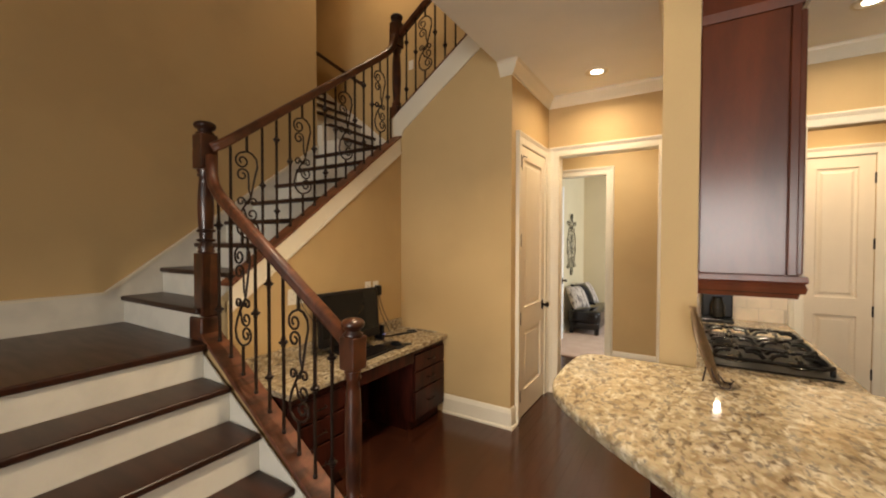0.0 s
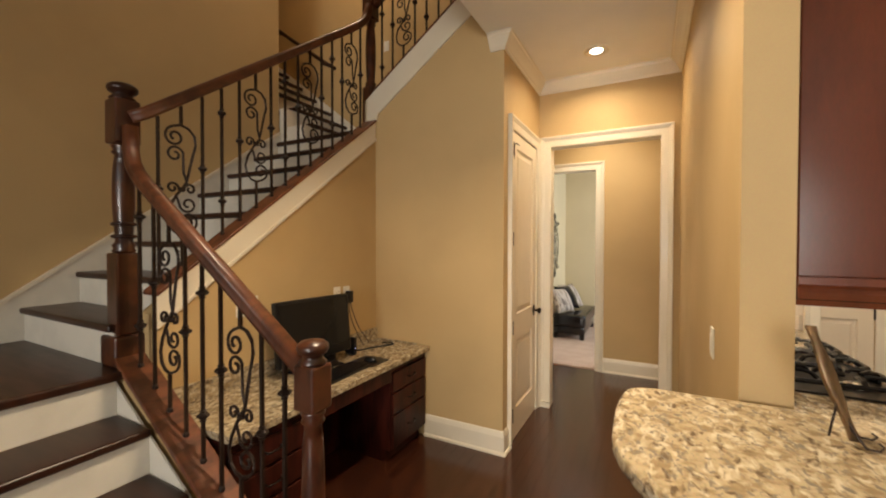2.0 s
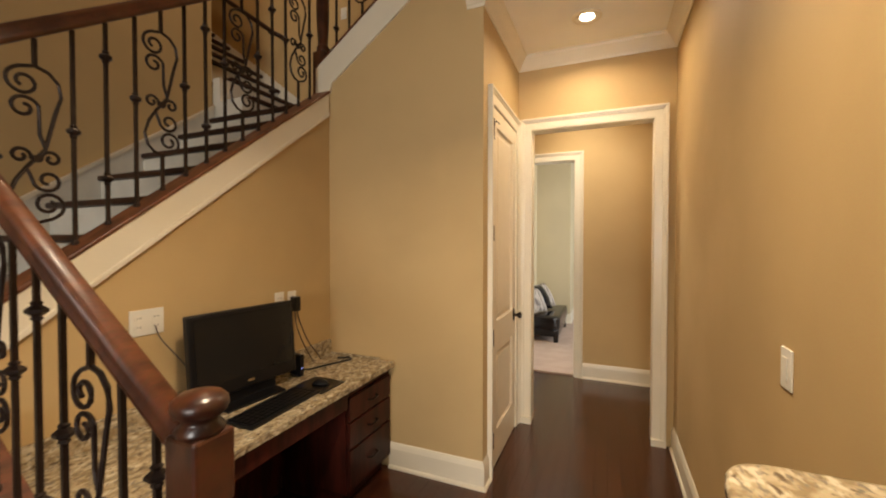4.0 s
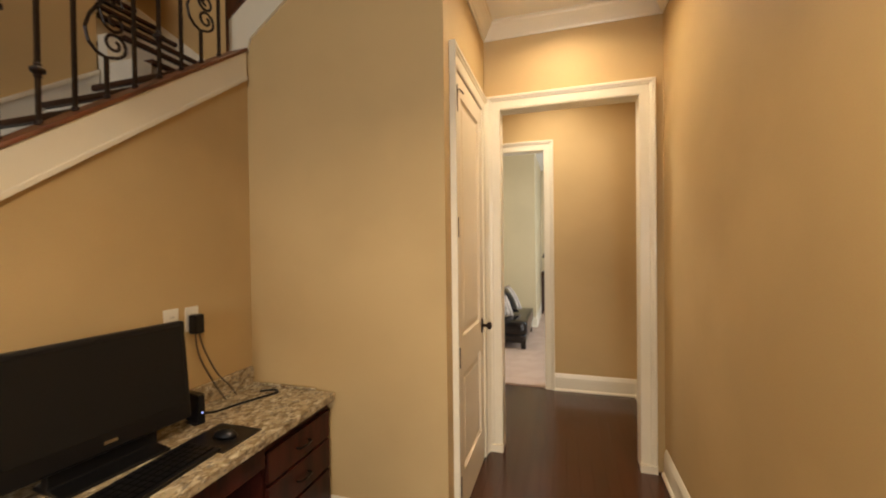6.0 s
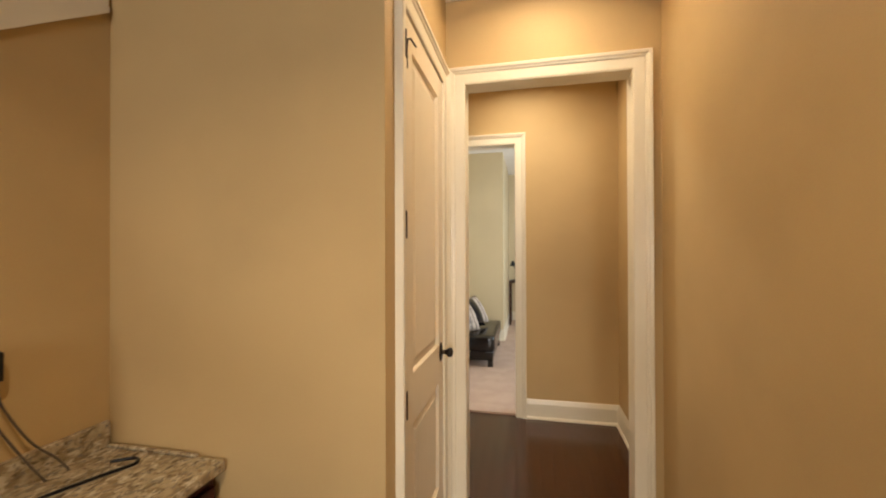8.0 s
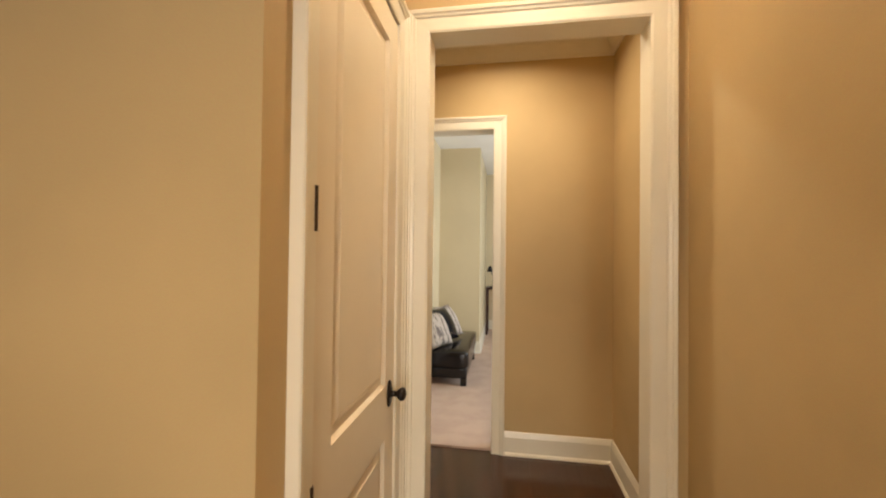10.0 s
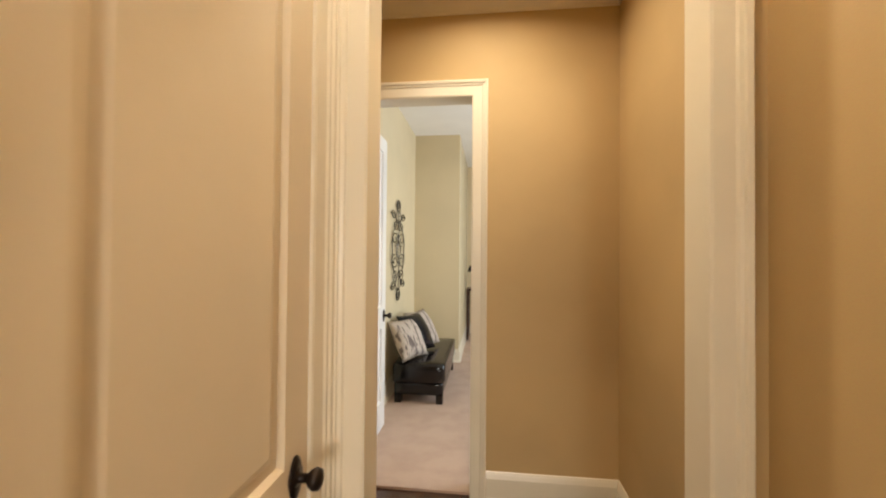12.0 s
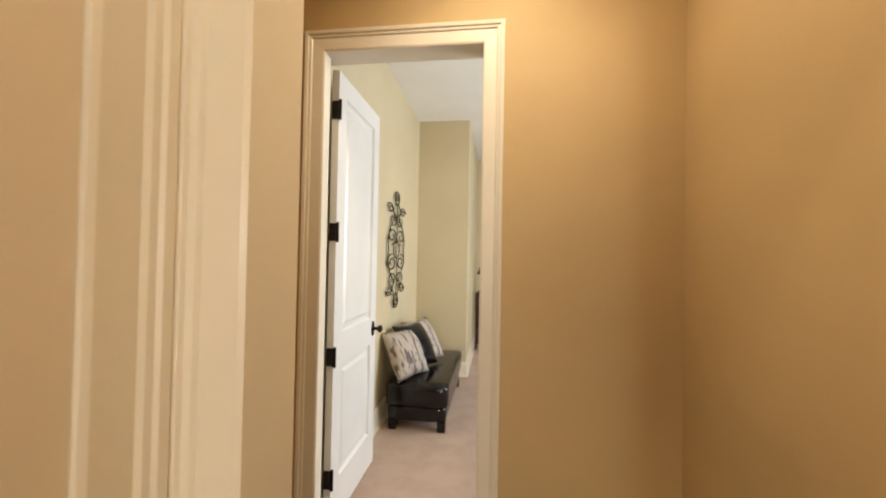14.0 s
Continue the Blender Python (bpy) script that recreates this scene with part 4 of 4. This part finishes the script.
for v in bm.verts:
    v.co = Vector((v.co.x * 0.052, v.co.y * 0.031, max(0, v.co.z) * 0.032))
ms = part("mouse", bm, PLASTIC, None, "", True)
ms.matrix_world = pose(-1.99, 2.525, DZ + 0.0045, 0, 0, 12)
tagged(ms, "black computer mouse on its pad", "mouse")


def outlet(m, label, n=1, plug=False, rocker=False):
    o = empty("wall_outlet", m)      # plate faces local +y, x along the wall
    tagged(o, label, "switch" if rocker else "outlet", "wall plates")
    part("plate", boxes((-0.036 * n, 0.036 * n, 0, 0.006, -0.058, 0.058)), PLATE, o, bevel=0.003)
    for i in range(n):
        cx = -0.036 * (n - 1) + 0.072 * i
        if rocker:
            part("rocker", boxes((cx - 0.016, cx + 0.016, 0.006, 0.010, -0.033, 0.033)), PLATE, o, bevel=0.002)
        else:
            for z in (-0.020, 0.020):
                r = part("socket", lathe(bmesh.new(), [(0.017, 0.006), (0.017, 0.008), (0.001, 0.008)], 16, (cx, 0, z), "y"), PLATE, o)
                part("slot", boxes((cx - 0.008, cx - 0.006, 0.0081, 0.0086, z - 0.004, z + 0.006), (cx + 0.006, cx + 0.008, 0.0081, 0.0086, z - 0.004, z + 0.006)), PLASTIC, r)
    return o


WALLX = -2.3798
outlet(pose(WALLX, 2.608, 1.190, 0, 0, -90), "white blank wall plate over the desk")
outlet(pose(WALLX, 2.714, 1.186, 0, 0, -90), "white wall outlet with a black adapter plugged in")
outlet(pose(WALLX, 1.838, 1.206, 0, 0, -90), "white double wall plate over the desk", 2)
ad = part("power_adapter", boxes((-2.371, -2.325, 2.69, 2.74, 1.115, 1.208)), PLASTIC, bevel=0.006)
tagged(ad, "black power adapter plugged into the outlet", "adapter")


def cord(pts, label, r=0.004, mat=CABLE):
    c = [Vector(p) for p in pts]
    out = []
    for i in range(len(c) - 1):
        p0, p1, p2, p3 = c[max(0, i - 1)], c[i], c[i + 1], c[min(len(c) - 1, i + 2)]
        for j in range(6):
            t = j / 6
            out.append(0.5 * (2 * p1 + (p2 - p0) * t + (2 * p0 - 5 * p1 + 4 * p2 - p3) * t * t + (3 * p1 - p0 - 3 * p2 + p3) * t ** 3))
    out.append(c[-1])
    return tagged(part("cable", tube(bmesh.new(), out, r, 6), mat, None, "", True), label, "cable")


cord([(-2.345, 2.720, 1.138), (-2.33, 2.735, 1.040), (-2.32, 2.800, 0.900), (-2.31, 2.870, 0.810), (-2.30, 2.900, 0.755)], "thin grey cord hanging from the adapter")
cord([(-2.345, 2.705, 1.138), (-2.335, 2.710, 1.020), (-2.325, 2.770, 0.880), (-2.30, 2.830, 0.755)], "thin grey cord hanging from the adapter")
cord([(-2.28, 2.62, DZ + 0.03), (-2.24, 2.70, DZ + 0.006), (-2.20, 2.80, DZ + 0.006), (-2.15, 2.92, DZ + 0.006), (-2.12, 2.99, DZ + 0.006), (-2.16, 3.02, DZ + 0.006), (-2.22, 2.98, DZ + 0.006)], "black cord lying across the desk top", 0.006, PLASTIC)
cord([(-2.371, 1.870, 1.185), (-2.355, 1.885, 1.120), (-2.33, 1.975, 0.980), (-2.30, 2.025, 0.870)], "thin pale cord behind the computer", 0.003)

outlet(pose(-2.95, 4.0498, 3.86, 0, 0, 180), "white switch plate on the wall over the stairs", 1, False, True)
sw = outlet(pose(HALL_R - 0.0002, 2.113, 1.210, 0, 0, 90), "white rocker switch plate on the hall wall", 1, False, True)

# ---- study ----
ot = empty("ottoman", pose(-1.415, 7.57, 0.016) @ Matrix.Diagonal((1.0, 1.2, 0.88, 1)))
tagged(ot, "dark brown leather bench ottoman on block feet", "ottoman")


def pad(x0, x1, y0, y1, z0, z1, puff=0.015, n=10):
    bm = bmesh.new()
    bmesh.ops.create_cube(bm, size=1.0)
    bmesh.ops.subdivide_edges(bm, edges=bm.edges[:], cuts=n, use_grid_fill=True)
    for v in bm.verts:
        x, y, z = v.co * 2
        s = (1 - x ** 4) * (1 - y ** 4)
        k = 1 - 0.035 * (abs(x) ** 8 + abs(y) ** 8 + abs(z) ** 8) * 0.5
        v.co = Vector(((x0 + x1) / 2 + x * k * (x1 - x0) / 2, (y0 + y1) / 2 + y * k * (y1 - y0) / 2, (z0 + z1) / 2 + z * (z1 - z0) / 2 * k + (puff * s if z > 0 else 0)))
    return bm


part("cushion", pad(-0.265, 0.270, -0.56, 0.56, 0.235, 0.445, 0.025), LEATHER, ot, "", True)
part("base", pad(-0.255, 0.250, -0.54, 0.54, 0.095, 0.240, 0.0), LEATHER, ot, "", True)
for x in (-0.21, 0.21):
    for y in (-0.49, 0.49):
        part("foot", boxes((x - 0.035, x + 0.035, y - 0.035, y + 0.035, 0, 0.10)), LEATHER, ot, bevel=0.005)


def pillow(mat, m, label, s=0.22):
    bm = bmesh.new()
    bmesh.ops.create_grid(bm, x_segments=14, y_segments=14, size=1.0)
    top = list(bm.verts)
    geo = bmesh.ops.duplicate(bm, geom=bm.verts[:] + bm.edges[:] + bm.faces[:])
    low = [g for g in geo["geom"] if isinstance(g, bmesh.types.BMVert)]
    for vs, sg in ((top, 1), (low, -1)):
        for v in vs:
            x, y = v.co.x, v.co.y
            t = max(0.0, (1 - x ** 2) * (1 - y ** 2)) ** 0.55
            pin = 1 - 0.10 * (1 - abs(x * y)) * (abs(x) ** 3 + abs(y) ** 3)
            v.co = Vector((x * s * pin, y * s * pin, sg * (0.098 * t + 0.004 * math.sin(5 * x + 3 * y) * t)))
    bmesh.ops.remove_doubles(bm, verts=bm.verts[:], dist=0.0008)
    o = part("pillow", bm, mat, None, "", True)
    o.matrix_world = m
    return tagged(o, label, "pillow", "pillows on the ottoman")


pillow(FABRIC, pose(-1.560, 7.14, 0.620, 0, 62, -26), "taupe pillow with dark woven stripes", 0.222)
pillow(SATIN, pose(-1.515, 7.35, 0.645, 0, 60, -24), "shiny black satin pillow leaning on another", 0.225)
pillow(FABRIC, pose(-1.485, 7.56, 0.655, 0, 58, -22), "taupe pillow with dark woven stripes", 0.225)

# wrought iron wall ornament
bm = bmesh.new()


def art(pts, r=0.006):
    tube(bm, [(0, y, z) for y, z in pts], r * 0.72, 6)


def ring(cy, cz, ry, rz, n=20):
    return [(cy + ry * math.cos(2 * math.pi * i / n), cz + rz * math.sin(2 * math.pi * i / n)) for i in range(n + 1)]


for sgn in (1, -1):
    z = 0.40 * sgn
    art(ring(0, 0.440 * sgn, 0.035, 0.055), 0.009)
    art(ring(0, 0.445 * sgn, 0.016, 0.030), 0.006)
    for s in (-1, 1):
        art(spiral(s * 0.10, 0.335 * sgn, 0.045, 0 if s > 0 else math.pi, 1.4, s * sgn), 0.008)
        art(spiral(s * 0.055, 0.245 * sgn, 0.060, math.pi / 2 * sgn, 1.3, s), 0.007)
        art(spiral(s * 0.070, 0.110 * sgn, 0.072, -math.pi / 2 * sgn, 1.4, -s), 0.008)
        art([(s * 0.02, 0.39 * sgn), (s * 0.06, 0.33 * sgn), (s * 0.03, 0.27 * sgn), (s * 0.10, 0.18 * sgn), (s * 0.13, 0.08 * sgn), (s * 0.12, 0)], 0.008)
art(ring(0, 0, 0.045, 0.075), 0.008)
art([(0, 0.39), (0.012, 0.2), (-0.012, 0.0), (0.012, -0.2), (0, -0.39)], 0.007)
orn = part("wall_ornament", bm, POLISHED, None, "", True)
orn.matrix_world = pose(-1.744, 7.43, 1.55) @ Matrix.Diagonal((1, 2.35, 1.14, 1))
tagged(orn, "tall polished dark metal scroll ornament on the wall", "wall decor")

# narrow console with a dark desk lamp in the far corner
cs = empty("console_table", pose(-0.90, 10.15, 0.016) @ Matrix.Diagonal((1, 1, 1.217, 1)))
tagged(cs, "narrow dark console table in the far corner", "table")
part("top", boxes((-0.2, 0.6, -0.18, 0.25, 0.70, 0.735)), TREADWOOD, cs, bevel=0.005)
for x in (-0.18, 0.56):
    for y in (-0.16, 0.23):
        part("leg", boxes((x - 0.02, x + 0.02, y - 0.02, y + 0.02, 0, 0.70)), TREADWOOD, cs)
dl = empty("desk_lamp", pose(-0.98, 10.05, 0.911) @ Matrix.Scale(0.68, 4))
tagged(dl, "black desk lamp with a bent arm on the console", "lamp")
part("base", lathe(bmesh.new(), [(0.09, 0), (0.09, 0.015), (0.02, 0.03)], 18), PLASTIC, dl, "", True)
part("arm", tube(bmesh.new(), [(0, 0, 0.02), (0.02, 0, 0.30), (-0.06, -0.02, 0.50)], 0.012), PLASTIC, dl, "", True)
part("shade", lathe(bmesh.new(), [(0.03, 0.60), (0.05, 0.55), (0.09, 0.44), (0.08, 0.44)], 18, (-0.07, -0.03, 0)), PLASTIC, dl, "", True)

# backsplash tiles on the end wall of the counter
tb = structure(part("backsplash", boxes((0.107, 0.779, 4.137, 4.1449, 0.944, 1.50)), GROUT), "cream stone backsplash tiles in running bond", "backsplash")
for r in range(5):
    for c in range(-1, 5):
        x0 = max(0.109, 0.111 + 0.162 * c + (0.081 if r % 2 else 0))
        x1 = min(0.778, 0.111 + 0.162 * (c + 1) + (0.081 if r % 2 else 0) - 0.004)
        if x1 - x0 > 0.03:
            part("tile", boxes((x0, x1, 4.129, 4.1365, 0.946 + 0.110 * r, 0.946 + 0.110 * r + 0.106)), TILE, tb)

# floor planks
floor_ob = bpy.data.objects["floor"]
random.seed(4)
plank_meshes = {}


def plank(x, w, y0, y1):
    key = (round(y1 - y0, 2), w)
    if key not in plank_meshes:
        L = y1 - y0
        bm = bmesh.new()
        lo = [bm.verts.new(p) for p in ((0.0006, 0.0006, -0.004), (w - 0.0006, 0.0006, -0.004), (w - 0.0006, L - 0.0006, -0.004), (0.0006, L - 0.0006, -0.004))]
        e = 0.0007
        mi = [bm.verts.new(p) for p in ((0.0004, 0.0004, -0.0008), (w - 0.0004, 0.0004, -0.0008), (w - 0.0004, L - 0.0004, -0.0008), (0.0004, L - 0.0004, -0.0008))]
        hi = [bm.verts.new(p) for p in ((e, e, 0), (w - e, e, 0), (w - e, L - e, 0), (e, L - e, 0))]
        bm.faces.new(hi)
        for a, b in ((lo, mi), (mi, hi)):
            for i in range(4):
                bm.faces.new((a[i], a[(i + 1) % 4], b[(i + 1) % 4], b[i]))
        plank_meshes[key] = part("plank", bm, FLOORWOOD, floor_ob)
        plank_meshes[key].matrix_basis = pose(x, y0, 0)
    else:
        share(plank_meshes[key], pose(x, y0, 0), floor_ob)


W = 0.083
for i in range(29):
    x = -2.38 + W * i
    y = 1.35 if x < -1.3 else -0.25
    first = random.choice((0.4, 0.6, 0.8, 1.0))
    while y < 5.53:
        L = first or random.choice((0.8, 1.0, 1.2, 1.4))
        first = 0
        y1 = min(5.53, y + L)
        if 5.53 - y1 < 0.2:
            y1 = 5.53
        plank(x, W, round(y, 2), round(y1, 2))
        y = y1
structure(part("floor_rest", boxes((0.027, 3.5, -6.0, 5.53, -0.004, 0), (-3.66, 0.027, -6.0, -0.25, -0.004, 0)), FLOORWOOD), "dark stained hardwood floor of the kitchen", "floor")
